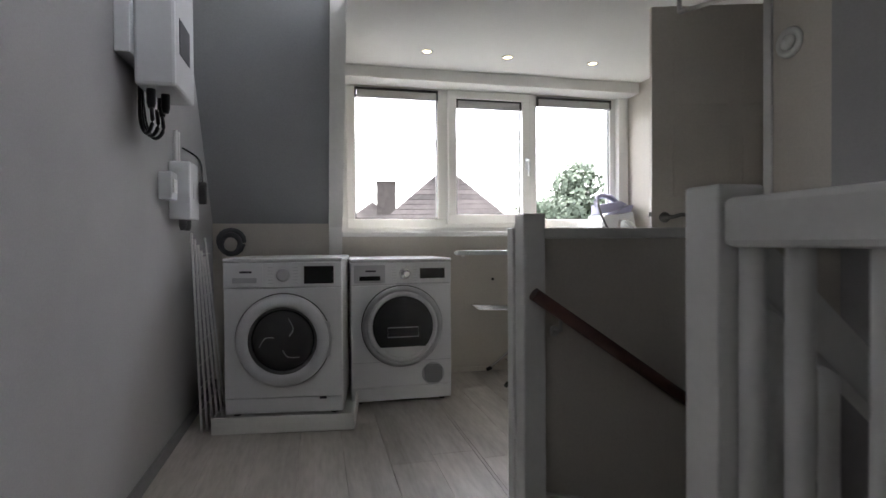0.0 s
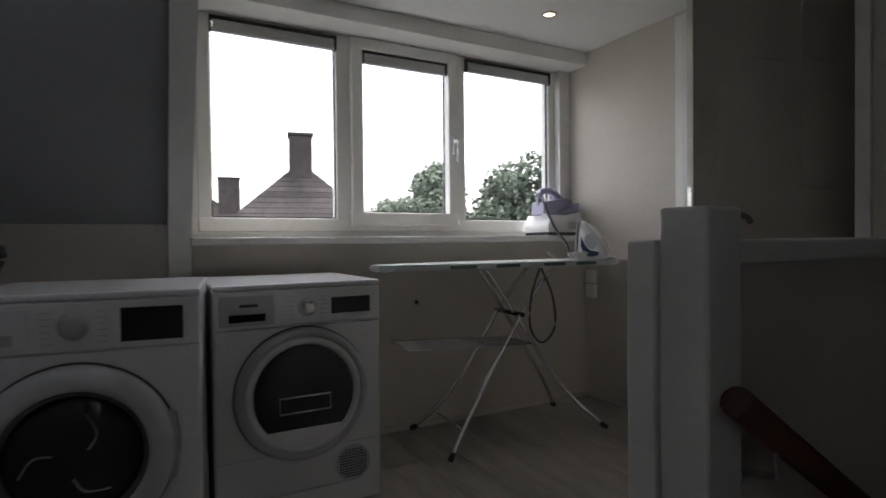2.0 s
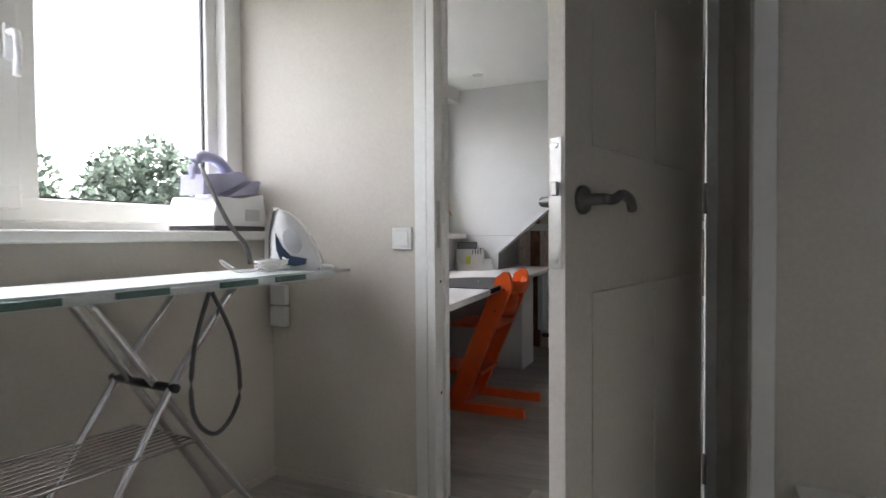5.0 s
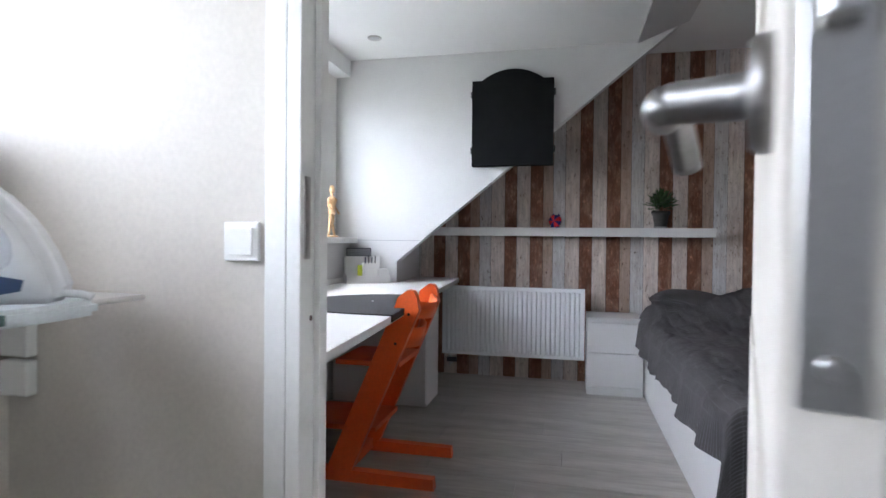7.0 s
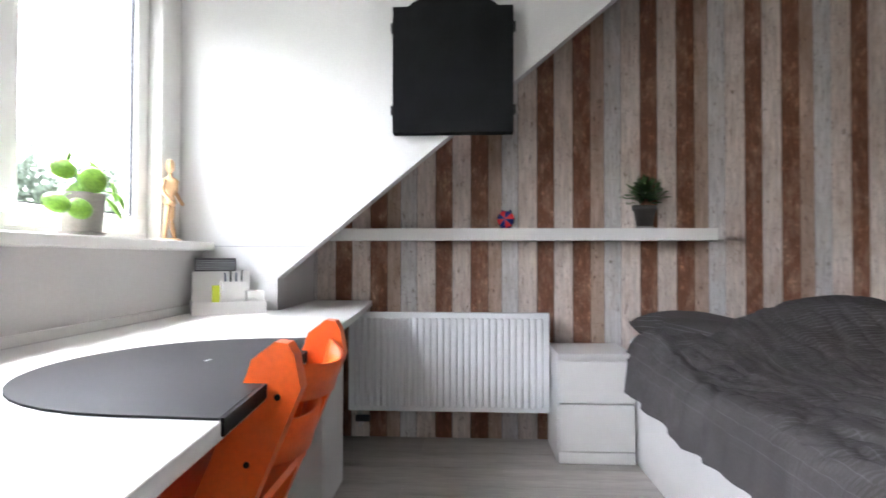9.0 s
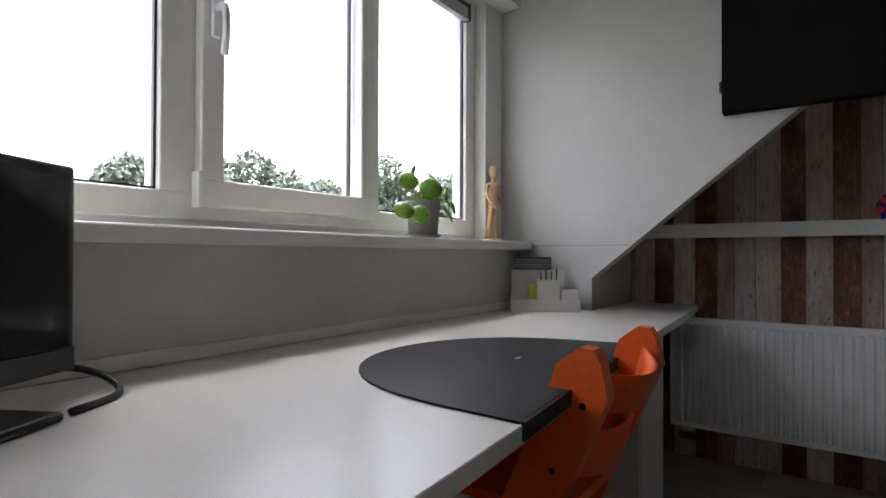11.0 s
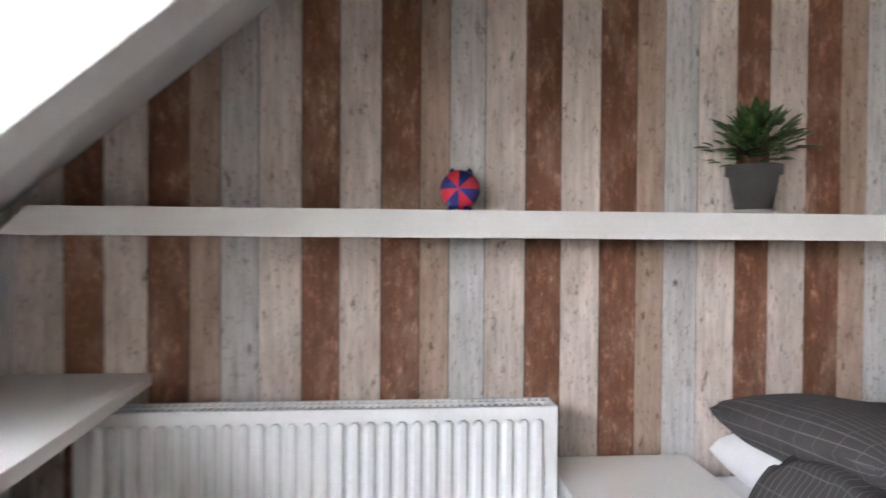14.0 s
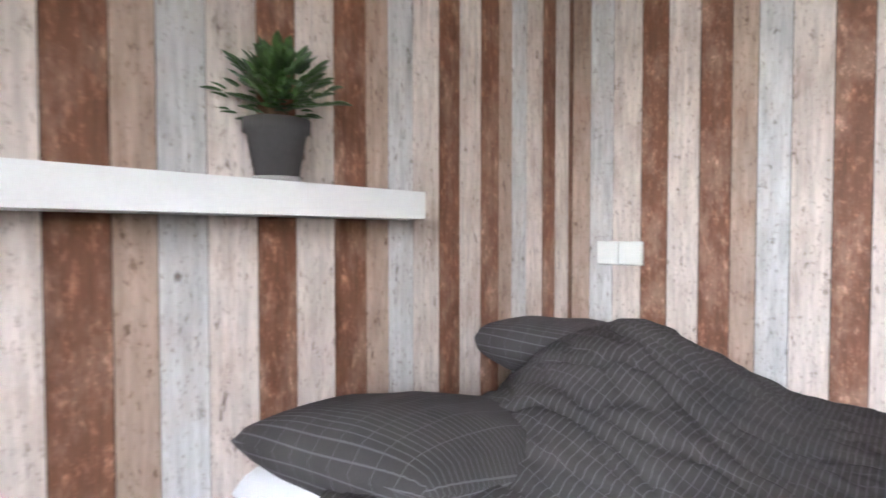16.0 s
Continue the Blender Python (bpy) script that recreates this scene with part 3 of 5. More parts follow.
floor_1 = structure("floor", B(-0.80, -1.6, -0.0145, -0.799, -1.599, -0.014), SEAM, "light grey oak laminate floor boards of the laundry landing", "floor")
floor_boards(floor_1, -0.80, 0.56, -1.6, 3.70, 3)
floor_boards(floor_1, 0.56, 2.34, 1.665, 3.70, 5)
floor_2 = structure("floor_bedroom", B(2.44, 0.53, -0.0145, 2.441, 0.531, -0.014), SEAM, "light grey oak laminate floor boards of the bedroom", "floor")
floor_boards(floor_2, 2.44, XE, 0.52, 3.86, 7)

# ---- wallpaper planks ----
PATTERN = [(0.088, PK_BROWN), (0.098, PK_LIGHT), (0.092, PK_BROWN), (0.071, PK_TAN), (0.086, PK_GREY), (0.100, PK_LIGHT)]


def paper_strips():
    east, south = bpy.data.objects["wall_east"], bpy.data.objects["wall_south_bedroom"]
    y, i = 2.876 + 0.535 * 2, 0
    while y > 0.525:
        w, mat = PATTERN[i % 6]
        ya, yb = max(y - w, 0.521), min(y, 3.526)
        if yb - ya > 0.004:
            za, zb = min(2.31, slope_z(ya) + RISE), min(2.31, slope_z(yb) + RISE)
            part("plank", P([(ya + 0.0012, 0), (yb - 0.0012, 0), (yb - 0.0012, zb), (ya + 0.0012, za)], "x", XE - 0.003, XE), mat, east)
        y, i = y - w, i + 1
    x = XE - 0.004
    while x > 2.45:
        w, mat = PATTERN[i % 6]
        xa = max(x - w, 2.44)
        part("plank", B(xa + 0.0012, 0.52, 0, x - 0.0012, 0.5235, 2.31), mat, south)
        x, i = x - w, i + 1


# ---- balustrade ----
rail_1 = thing("newel_post", pose(0.564, 1.604, 0), "white painted square newel post at the stair head", "newel post", "stair newels")
part("shaft", B(-0.040, -0.040, -0.3, 0.040, 0.040, 1.040, bevel=0.006), GLOSS, rail_1)
part("side_board", B(-0.048, 0.0405, 0, 0.040, 0.094, 0.993, bevel=0.004), GLOSS, rail_1)
bal = thing("balustrade", pose(0.583, 0.72, 0), "white painted balustrade guarding the stairwell edge", "balustrade")
part("newel", B(-0.05, -0.045, -0.3, 0.045, 0.045, 1.045, bevel=0.006), GLOSS, bal)
part("top_rail", B(-0.045, -1.9, 0.935, 0.03, -0.046, 1.02, bevel=0.012), GLOSS, bal)
for i in range(12):
    yb = -0.07 if i == 0 else -0.03 - 0.135 * i
    part("baluster", T([(-0.005, yb, -0.2), (-0.005, yb, 0.936)], 0.021, 10), GLOSS, bal)
part("sloping_rail", P([(0.045, 0.97), (0.045, 0.86), (1.25, -0.22), (1.25, -0.11)], "y", -0.025, 0.025), GLOSS, bal)
for i in range(8):
    xb = 0.11 + 0.125 * i
    part("baluster", T([(xb, 0, -0.5 - 0.75 * xb), (xb, 0, 0.90 - 0.9 * (xb - 0.045))], 0.018, 8), GLOSS, bal)
hr = thing("handrail", pose(-0.035, 1.54, 0.01), "dark red hardwood handrail on the stairwell wall", "handrail")
part("rail", T([(0.585, 0, 0.765), (1.80, 0, -0.06)], 0.022, 12), DARKWOOD, hr)
for xx in (0.68, 1.5):
    zz = 0.765 - 0.679 * (xx - 0.585)
    part("bracket", tube(L([(0.018, 0), (0.018, 0.006)], (xx, 0.035 + 0.02, zz - 0.07), "y", 14), [(xx, 0.055, zz - 0.07), (xx, 0.0, zz - 0.06), (xx, 0, zz - 0.02)], 0.006, 8), STEEL, hr, "steel bracket")


# ---- washing machine and dryer ----
def appliance(name, m, label, depth, height, dryer):
    a = thing(name, m, label, "dryer" if dryer else "washing machine")
    W = 0.598
    part("body", B(0, 0.012, 0.015, W, depth, height - 0.02, bevel=0.008), ENAMEL, a)
    part("top", B(-0.001, 0.0, height - 0.02, W + 0.001, depth + 0.002, height, bevel=0.007), ENAMEL, a)
    part("front_panel", B(0.004, 0.0, 0.10, W - 0.004, 0.0118, height - 0.155, bevel=0.004), ENAMEL, a)
    part("plinth", B(0.004, 0.004, 0.018, W - 0.004, 0.0118, 0.096, bevel=0.003), ENAMEL, a)
    cp = part("control_panel", B(0.003, -0.004, height - 0.152, W - 0.003, 0.0118, height - 0.022, bevel=0.005), ENAMEL, a)
    zc = height - 0.088
    part("drawer", B(0.02, -0.008, zc - 0.052, 0.20, -0.0045, zc + 0.052, bevel=0.003), SILVER if dryer else ENAMEL, cp)
    part("drawer_grip", B(0.05, -0.011, zc - 0.038, 0.17, -0.0085, zc - 0.012, bevel=0.003), DARKGLASS if dryer else SILVER, cp)
    part("lettering", B(0.085, -0.0095, zc + 0.012, 0.145, -0.0085, zc + 0.022), GREYFAB, cp)
    kx = 0.315 if dryer else 0.30
    part("dial", L([(0.034, 0), (0.034, 0.006), (0.029, 0.022), (0.022, 0.025), (0.0, 0.025)], (kx, -0.0045, zc), "y", 28), CHROME if dryer else SILVER, cp)
    for k in range(6):
        for sx in (-1, 1):
            part("mark", B(kx + sx * 0.062 - 0.013, -0.0052, zc - 0.042 + 0.016 * k, kx + sx * 0.062 + 0.013, -0.0042, zc - 0.040 + 0.016 * k), SILVER, cp)
    part("display", B(0.405, -0.007, zc - 0.030 if dryer else zc - 0.045, 0.555, -0.0045, zc + 0.030 if dryer else zc + 0.045, bevel=0.002), DARKGLASS, cp)
    if dryer:
        part("button_row", B(0.26, -0.0055, zc - 0.060, 0.58, -0.0045, zc - 0.056), SILVER, cp)
    cx, cz = W / 2, 0.455 if dryer else 0.395
    R = 0.235
    ring = [(R, -0.002), (R, 0.028), (R - 0.012, 0.042), (R - 0.026, 0.040), (R - 0.034, 0.010)] if dryer else [(R, -0.002), (R, 0.026), (R - 0.010, 0.040), (R - 0.045, 0.046), (R - 0.062, 0.036), (R - 0.072, 0.010)]
    d = part("door", L(ring, (cx, 0.0, cz), "y", 56), SILVER if dryer else PALESILVER, a, "silver porthole door ring", smooth=True)
    part("seal", L([(R + 0.006, 0.0), (R + 0.006, 0.004), (R, 0.004)], (cx, -0.0005, cz), "y", 56), CORD, d)
    if dryer:
        part("inner_ring", L([(R - 0.030, 0.006), (R - 0.031, 0.034), (R - 0.046, 0.038), (R - 0.058, 0.026), (R - 0.059, 0.006)], (cx, 0, cz), "y", 48), ENAMEL, d)
        g = bmesh.new()
        pts = [(cx + (R - 0.058) * math.cos(t), cz + (R - 0.058) * math.sin(t)) for t in [math.radians(-42 + k * 264 / 30) for k in range(31)]]
        prism(g, pts, "y", -0.034, -0.020)
        part("glass", g, DARKGLASS, d, "dark glass porthole")
        low = [(cx + (R - 0.058) * math.cos(t), cz + (R - 0.058) * math.sin(t)) for t in [math.radians(222 + k * 96 / 18) for k in range(19)]]
        part("lower_cover", P(low, "y", -0.036, -0.019), ENAMEL, d, "white lower door cover")
        part("filter_frame", tube(bmesh.new(), [(cx - 0.09, -0.036, cz - 0.06), (cx + 0.09, -0.036, cz - 0.06), (cx + 0.09, -0.036, cz - 0.005), (cx - 0.09, -0.036, cz - 0.005)], 0.003, 6, closed=True), SILVER, d)
        gr = part("air_grille", L([(0.068, 0.0), (0.068, 0.003), (0.062, 0.003)], (W - 0.115, 0.0, 0.165), "y", 32), SILVER, a, "round perforated air grille")
        hb = bmesh.new()
        for u in range(-6, 7):
            for v in range(-6, 7):
                if u * u + v * v < 36:
                    box(hb, W - 0.115 + u * 0.0098 - 0.0032, -0.0042, 0.165 + v * 0.0098 - 0.0032, W - 0.115 + u * 0.0098 + 0.0032, -0.0031, 0.165 + v * 0.0098 + 0.0032)
        tagged(part("perforation", hb, BLACK, gr), kind="stuff")
        part("flap_line", B(0.01, -0.0006, 0.245, W - 0.01, 0.0, 0.2475), SILVER, a)
    else:
        part("glass", L([(R - 0.07, 0.012), (R - 0.09, 0.030), (R - 0.14, 0.044), (0.03, 0.050), (0.0, 0.050)], (cx, 0, cz), "y", 48), DARKGLASS, d, "bulging dark glass porthole", smooth=True)
        # Three thin arcs added on the porthole in place of its reflections.
        for q in range(3):
            aa = math.radians(35 + 120 * q)
            part("reflection_arc", T(curve_pts([(cx + 0.045 * math.cos(aa), -0.0495, cz + 0.045 * math.sin(aa)), (cx + 0.085 * math.cos(aa + 0.25), -0.046, cz + 0.085 * math.sin(aa + 0.25)), (cx + 0.118 * math.cos(aa + 0.7), -0.036, cz + 0.118 * math.sin(aa + 0.7))], 12), 0.003, 8), GLINT, d, "thin steel arc on the glass, standing in for a reflection")
        part("inner_bezel", L([(R - 0.062, 0.010), (R - 0.064, 0.036), (R - 0.074, 0.034), (R - 0.078, 0.016)], (cx, 0, cz), "y", 48), CORD, d, "dark grey porthole rim", smooth=True)
        part("grip", P([(cx + 0.205, cz - 0.10), (cx + 0.236, cz - 0.085), (cx + 0.247, cz), (cx + 0.236, cz + 0.085), (cx + 0.205, cz + 0.10)], "y", -0.03, -0.004), SILVER, d)
        part("flap", B(W - 0.12, -0.003, 0.085, W - 0.085, 0.0, 0.098, bevel=0.001), GREYFAB, a)
    for fx in (0.05, W - 0.05):
        for fy in (0.06, depth - 0.06):
            part("foot", L([(0.02, 0), (0.02, 0.012), (0.012, 0.016)], (fx, fy, 0), "z", 12), BLACK, a)
    return a


appliance("washing_machine", pose(-0.605, 2.815, 0.055, 0, 0, -7), "white front-loading washing machine standing in a low tray", 0.58, 0.815, False)
appliance("tumble_dryer", pose(0.05, 3.05, 0), "white tumble dryer with a round dark glass door", 0.60, 0.85, True)
tray = thing("drip_tray", pose(-0.655, 2.735, 0, 0, 0, -7), "low white drip tray under the washing machine", "tray")
part("base", B(0.012, 0.012, 0, 0.69, 0.68, 0.030), GLOSS, tray)
for a in ((0, 0, 0.70, 0.012), (0, 0.68, 0.70, 0.692), (0, 0.0125, 0.012, 0.6795), (0.688, 0.0125, 0.70, 0.6795)):
    part("rim", B(a[0], a[1], 0, a[2], a[3], 0.085, bevel=0.004), GLOSS, tray)

# ---- ironing board and what stands on it ----
ib = thing("ironing_board", pose(1.53, 3.42, 0, 0, 0, -3), "folding ironing board with a pale cover on chromed legs", "ironing board")
ZT = 0.885
outline = [(-0.76, 0.0), (-0.745, 0.06), (-0.68, 0.105), (-0.5, 0.14), (-0.25, 0.16), (0.5, 0.165), (0.60, 0.15), (0.62, 0.10)]
outline += [(x, -y) for x, y in outline[:0:-1]]
top_bm = prism(bmesh.new(), outline, "z", ZT - 0.028, ZT)
bmesh.ops.bevel(top_bm, geom=[e for e in top_bm.edges if abs(e.verts[0].co.z - e.verts[1].co.z) < 1e-5], offset=0.008, segments=2, affect="EDGES")
top = part("top", top_bm, COVER, ib)
for i, xx in enumerate((-0.42, -0.18, 0.10, 0.30)):
    part("pattern_patch", B(xx, -0.168, ZT - 0.022, xx + 0.13, -0.160 if xx > -0.3 else -0.146, ZT - 0.006, bevel=0.001), COVERDARK, top, "dark green patch of the cover")
part("rest", box(B(0.61, -0.09, ZT - 0.02, 0.77, 0.09, ZT - 0.008, bevel=0.004), 0.60, -0.09, ZT - 0.03, 0.615, 0.09, ZT - 0.012), STEEL, ib, "metal iron rest")
for sy in (-1, 1):
    w0 = 0.11
    part("leg", T(curve_pts([(-0.17, sy * 0.04, ZT - 0.03), (-0.01, sy * 0.05, 0.62), (0.25, sy * 0.08, 0.235), (0.43, sy * 0.215, 0.02)], 24), 0.011, 10), CHROME, ib)
    part("leg", T(curve_pts([(0.19, sy * 0.11, ZT - 0.03), (-0.01, sy * 0.11, 0.62), (-0.28, sy * 0.13, 0.22), (-0.46, sy * 0.225, 0.02)], 24), 0.011, 10), CHROME, ib)
    part("foot_cap", T([(0.415, sy * 0.205, 0.032), (0.445, sy * 0.225, 0.012)], 0.014, 10), BLACK, ib)
    part("foot_cap", T([(-0.445, sy * 0.215, 0.03), (-0.475, sy * 0.235, 0.012)], 0.014, 10), BLACK, ib)
part("pivot", T([(-0.01, -0.13, 0.62), (-0.01, 0.13, 0.62)], 0.012, 8), BLACK, ib)
part("stretcher", T([(-0.36, -0.14, 0.10), (-0.36, 0.14, 0.10)], 0.005, 8), CHROME, ib)
rack = bmesh.new()
tube(rack, [(-0.62, -0.13, 0.50), (0.05, -0.13, 0.47), (0.05, 0.13, 0.47), (-0.62, 0.13, 0.50)], 0.004, 6, closed=True)
for k in range(9):
    yy = -0.10 + 0.025 * k
    part("rack_wire", T([(-0.62, yy, 0.50), (0.05, yy, 0.47)], 0.002, 6), CHROME, ib)
part("wire_rack", rack, CHROME, ib)
for sy in (-0.04, 0.0):
    part("screw", L([(0.006, 0), (0.006, 0.02)], (-0.70, sy, ZT - 0.048), "z", 8), STEEL, ib)

st = thing("steam_station", pose(2.10, 3.775, 1.02, 0, 0, 8), "white and lilac steam ironing station on the window sill", "steam iron")
part("base", P([(-0.13, 0.02), (0.175, 0.02), (0.185, 0.05), (0.165, 0.15), (0.03, 0.125), (-0.10, 0.125), (-0.13, 0.06)], "y", -0.10, 0.10), ENAMEL, st)
part("base_trim", B(-0.125, -0.10, 0.0, 0.18, 0.10, 0.022, bevel=0.006), GREYFAB, st)
part("plate", P([(-0.02, 0.128), (0.166, 0.152), (0.19, 0.205), (0.155, 0.205)], "y", -0.075, 0.075), PURPLE, st)
part("tank", B(0.05, -0.102, 0.04, 0.14, -0.100, 0.085, bevel=0.001), SILVER, st)
ir = part("iron", P([(-0.12, 0.130), (0.0, 0.150), (0.145, 0.212), (0.09, 0.236), (0.02, 0.222), (-0.115, 0.205)], "y", -0.05, 0.05), PURPLE, st, "lilac steam iron on its base")
part("handle", T(curve_pts([(-0.098, 0, 0.19), (-0.102, 0, 0.255), (-0.05, 0, 0.280), (0.03, 0, 0.268), (0.095, 0, 0.222)], 24), 0.021, 12), PURPLE, ir)
part("hose", T(curve_pts([(-0.12, -0.04, 0.24), (-0.15, -0.10, 0.16), (-0.13, -0.16, 0.03), (-0.09, -0.20, -0.05), (-0.09, -0.22, -0.118)], 30), 0.008, 8), CORD, st)

iron = thing("iron", pose(2.03, 3.355, ZT, 0, 0, -62), "white steam iron standing upright on the ironing board", "iron")


def rounded_prism(pts, axis, a, b, offset):
    """A prism with its outline edges rounded off."""
    bm = prism(bmesh.new(), pts, axis, a, b)
    bmesh.ops.bevel(bm, geom=bm.edges[:], offset=offset, segments=3, affect="EDGES")
    return bm


part("sole", P([(-0.078, 0.0), (-0.066, 0.0), (-0.062, 0.12), (-0.046, 0.212), (-0.056, 0.215), (-0.074, 0.12)], "y", -0.045, 0.045), STEEL, iron, "steel sole plate")
part("shell", rounded_prism([(-0.064, 0.0), (0.10, 0.0), (0.108, 0.02), (0.088, 0.075), (0.055, 0.135), (0.005, 0.19), (-0.044, 0.210), (-0.060, 0.12)], "y", -0.046, 0.046, 0.010), ENAMEL, iron, smooth=True)
for ya, yb in ((-0.0485, -0.0462), (0.0462, 0.0485)):
    part("tank", P([(-0.040, 0.125), (-0.038, 0.070), (-0.020, 0.025), (0.020, 0.015), (0.058, 0.022), (0.062, 0.040), (0.010, 0.050), (-0.018, 0.080)], "y", ya, yb), BLUE, iron, "navy water tank")
    part("grip_inset", P([(0.015 + 0.030 * math.cos(q * 0.4488) - 0.010 * math.sin(q * 0.4488), 0.098 + 0.042 * math.sin(q * 0.4488)) for q in range(14)], "y", ya, yb), SILVER, iron, "pale grey handle opening")
part("cord_guard", T(curve_pts([(0.095, 0, 0.015), (0.13, 0, 0.012), (0.145, 0, 0.006)], 8), 0.007, 8), ENAMEL, iron)
coil = thing("coiled_cable", pose(1.915, 3.335, ZT), "coiled white iron cord lying on the ironing board", "cord")
cpts = []
for k in range(90):
    a = k * 0.35
    cpts.append((0.055 * math.cos(a) * (1 + 0.25 * math.sin(k * 0.9)), 0.035 * math.sin(a), 0.006 + 0.0004 * k + 0.004 * math.sin(k)))
part("coil", T(cpts, 0.0035, 6), WHITECORD, coil)
part("tail", T(curve_pts([(0.05, 0, 0.03), (-0.06, -0.01, 0.012), (-0.14, 0.0, 0.010), (-0.17, 0.03, 0.03), (-0.16, 0.05, 0.045), (-0.12, 0.04, 0.02)], 24), 0.003, 6), WHITECORD, coil)
loop = thing("power_cable", pose(1.60, 3.27, 0.05), "grey cord hanging in a loop below the ironing board", "cord")
part("cord", T(curve_pts([(0.02, 0.02, 0.80), (-0.05, 0.0, 0.66), (-0.055, 0, 0.50), (0.02, 0, 0.425), (0.10, 0, 0.50), (0.085, 0, 0.66), (0.03, 0.02, 0.80)], 40), 0.006, 8), CORD, loop)

# ---- laundry wall things ----
wb = thing("inverter_box", pose(-0.80, 1.95, 1.50), "white wall-mounted inverter box with a grey display", "inverter")
part("back_plate", B(0, -0.03, 0.10, 0.05, 0.33, 0.66, bevel=0.004), ENAMEL, wb)
part("case", B(0.0505, 0.0, 0.0, 0.185, 0.31, 0.64, bevel=0.012), ENAMEL, wb)
part("display", B(0.1852, 0.06, 0.13, 0.1875, 0.22, 0.26, bevel=0.001), GREYFAB, wb, "grey display panel")
for k in range(3):
    part("connector", L([(0.016, 0), (0.016, -0.05), (0.010, -0.07)], (0.09 + 0.03 * (k % 2), 0.06 + 0.07 * k, 0.0), "z", 12), BLACK, wb)
    part("cable", T(curve_pts([(0.09, 0.06 + 0.07 * k, -0.06), (0.10, 0.03 + 0.07 * k, -0.13), (0.06, 0.10 + 0.05 * k, -0.15), (0.03, 0.14 + 0.03 * k, -0.08), (0.03, 0.15, 0.11)], 24), 0.007, 8), BLACK, wb)
fb = thing("switch_box", pose(-0.80, 2.43, 1.14), "small white switch box on the landing wall", "switch box")
part("case", B(0, 0, 0, 0.055, 0.10, 0.12, bevel=0.006), ENAMEL, fb)
part("rocker", B(0.0552, 0.02, 0.03, 0.060, 0.08, 0.09, bevel=0.002), UPVC, fb)
mb = thing("meter_box", pose(-0.80, 2.60, 1.06), "white meter box with cable conduits on the wall", "meter box")
part("case", B(0, 0, 0, 0.095, 0.19, 0.27, bevel=0.008), ENAMEL, mb)
part("window", B(0.0952, 0.06, 0.10, 0.097, 0.12, 0.17, bevel=0.001), SILVER, mb)
for k in range(2):
    part("conduit", T([(0.02, 0.06 + 0.05 * k, 0.26), (0.02, 0.06 + 0.05 * k, 0.42)], 0.009, 8), UPVC, mb)
part("plug", B(0.10, 0.15, 0.08, 0.135, 0.19, 0.19, bevel=0.008), BLACK, mb)
part("cable", T(curve_pts([(0.115, 0.17, 0.19), (0.10, 0.18, 0.30), (0.02, 0.20, 0.36)], 12), 0.005, 6), BLACK, mb)
for k in range(2):
    part("gland", L([(0.018, 0), (0.018, -0.03), (0.012, -0.05)], (0.05, 0.05 + 0.09 * k, 0.0), "z", 12), CORD, mb)
airer = thing("drying_rack", pose(-0.79, 2.78, 0), "folded white wire drying rack leaning on the wall", "drying rack")
for k in range(5):
    xx = 0.035 + 0.022 * k
    part("frame_bar", T([(xx + 0.05, 0.02 * k, 0.006), (xx * 0.5 + 0.02, 0.06 + 0.02 * k, 1.0 - 0.03 * k)], 0.006, 8), GLOSS, airer)
for k in range(8):
    part("wire", T([(0.09 - 0.006 * k, 0.0, 0.12 + 0.11 * k), (0.10 - 0.006 * k, 0.42, 0.12 + 0.11 * k)], 0.0025, 6), GLOSS, airer)
part("frame_bar", T([(0.13, 0.42, 0.006), (0.03, 0.44, 0.98)], 0.006, 8), GLOSS, airer)
bag = thing("hose_coil", pose(-0.66, 3.52, 0.87), "dark grey coiled hose behind the washing machine", "hose")
part("coil", T([(0.075 * math.cos(a), 0.02 * math.sin(2 * a), 0.085 + 0.075 * math.sin(a)) for a in [k * 0.4 for k in range(16)]] + [(0.055 * math.cos(a), -0.03 + 0.01 * math.sin(3 * a), 0.07 + 0.06 * math.sin(a)) for a in [k * 0.4 for k in range(40)]], 0.016, 8), CORD, bag)
part("stand_pipe", T([(0, 0.05, -0.86), (0, 0.05, -0.02)], 0.02, 10), GREYFAB, bag)
vent = thing("vent_valve", pose(1.889, 1.865, 1.81), "round white ventilation valve on the wall", "vent")
part("rim", L([(0.068, 0), (0.064, -0.012), (0.050, -0.016), (0.046, -0.006)], (0, 0, 0), "x", 36), GLOSS, vent, smooth=True)
part("disc", L([(0.034, -0.004), (0.034, -0.018), (0.0, -0.024)], (0, 0, 0), "x", 28), GLOSS, vent, smooth=True)
bar = thing("hanging_rail", pose(1.80, 1.72, 2.03), "steel hanging rail under the ceiling", "rail")
part("rod", T([(0, 0, 0), (-0.20, 0.5, 0.03)], 0.011, 10), STEEL, bar)
part("bracket", T([(0.0, 0.0, 0.0), (0.06, 0.0, 0.0)], 0.012, 10), STEEL, bar)
part("bracket", T([(-0.2, 0.5, 0.03), (-0.2, 0.5, 0.15)], 0.012, 10), STEEL, bar)


def light_switch(m, label):
    s = thing("light_switch", m, label, "light switch")
    part("plate", B(-0.011, -0.041, -0.041, 0, 0.041, 0.041, bevel=0.004), UPVC, s)
    part("rocker", B(-0.016, -0.029, -0.029, -0.0112, 0.029, 0.029, bevel=0.003), UPVC, s)


light_switch(pose(2.339, 3.09, 0.99), "white square light switch beside the door")


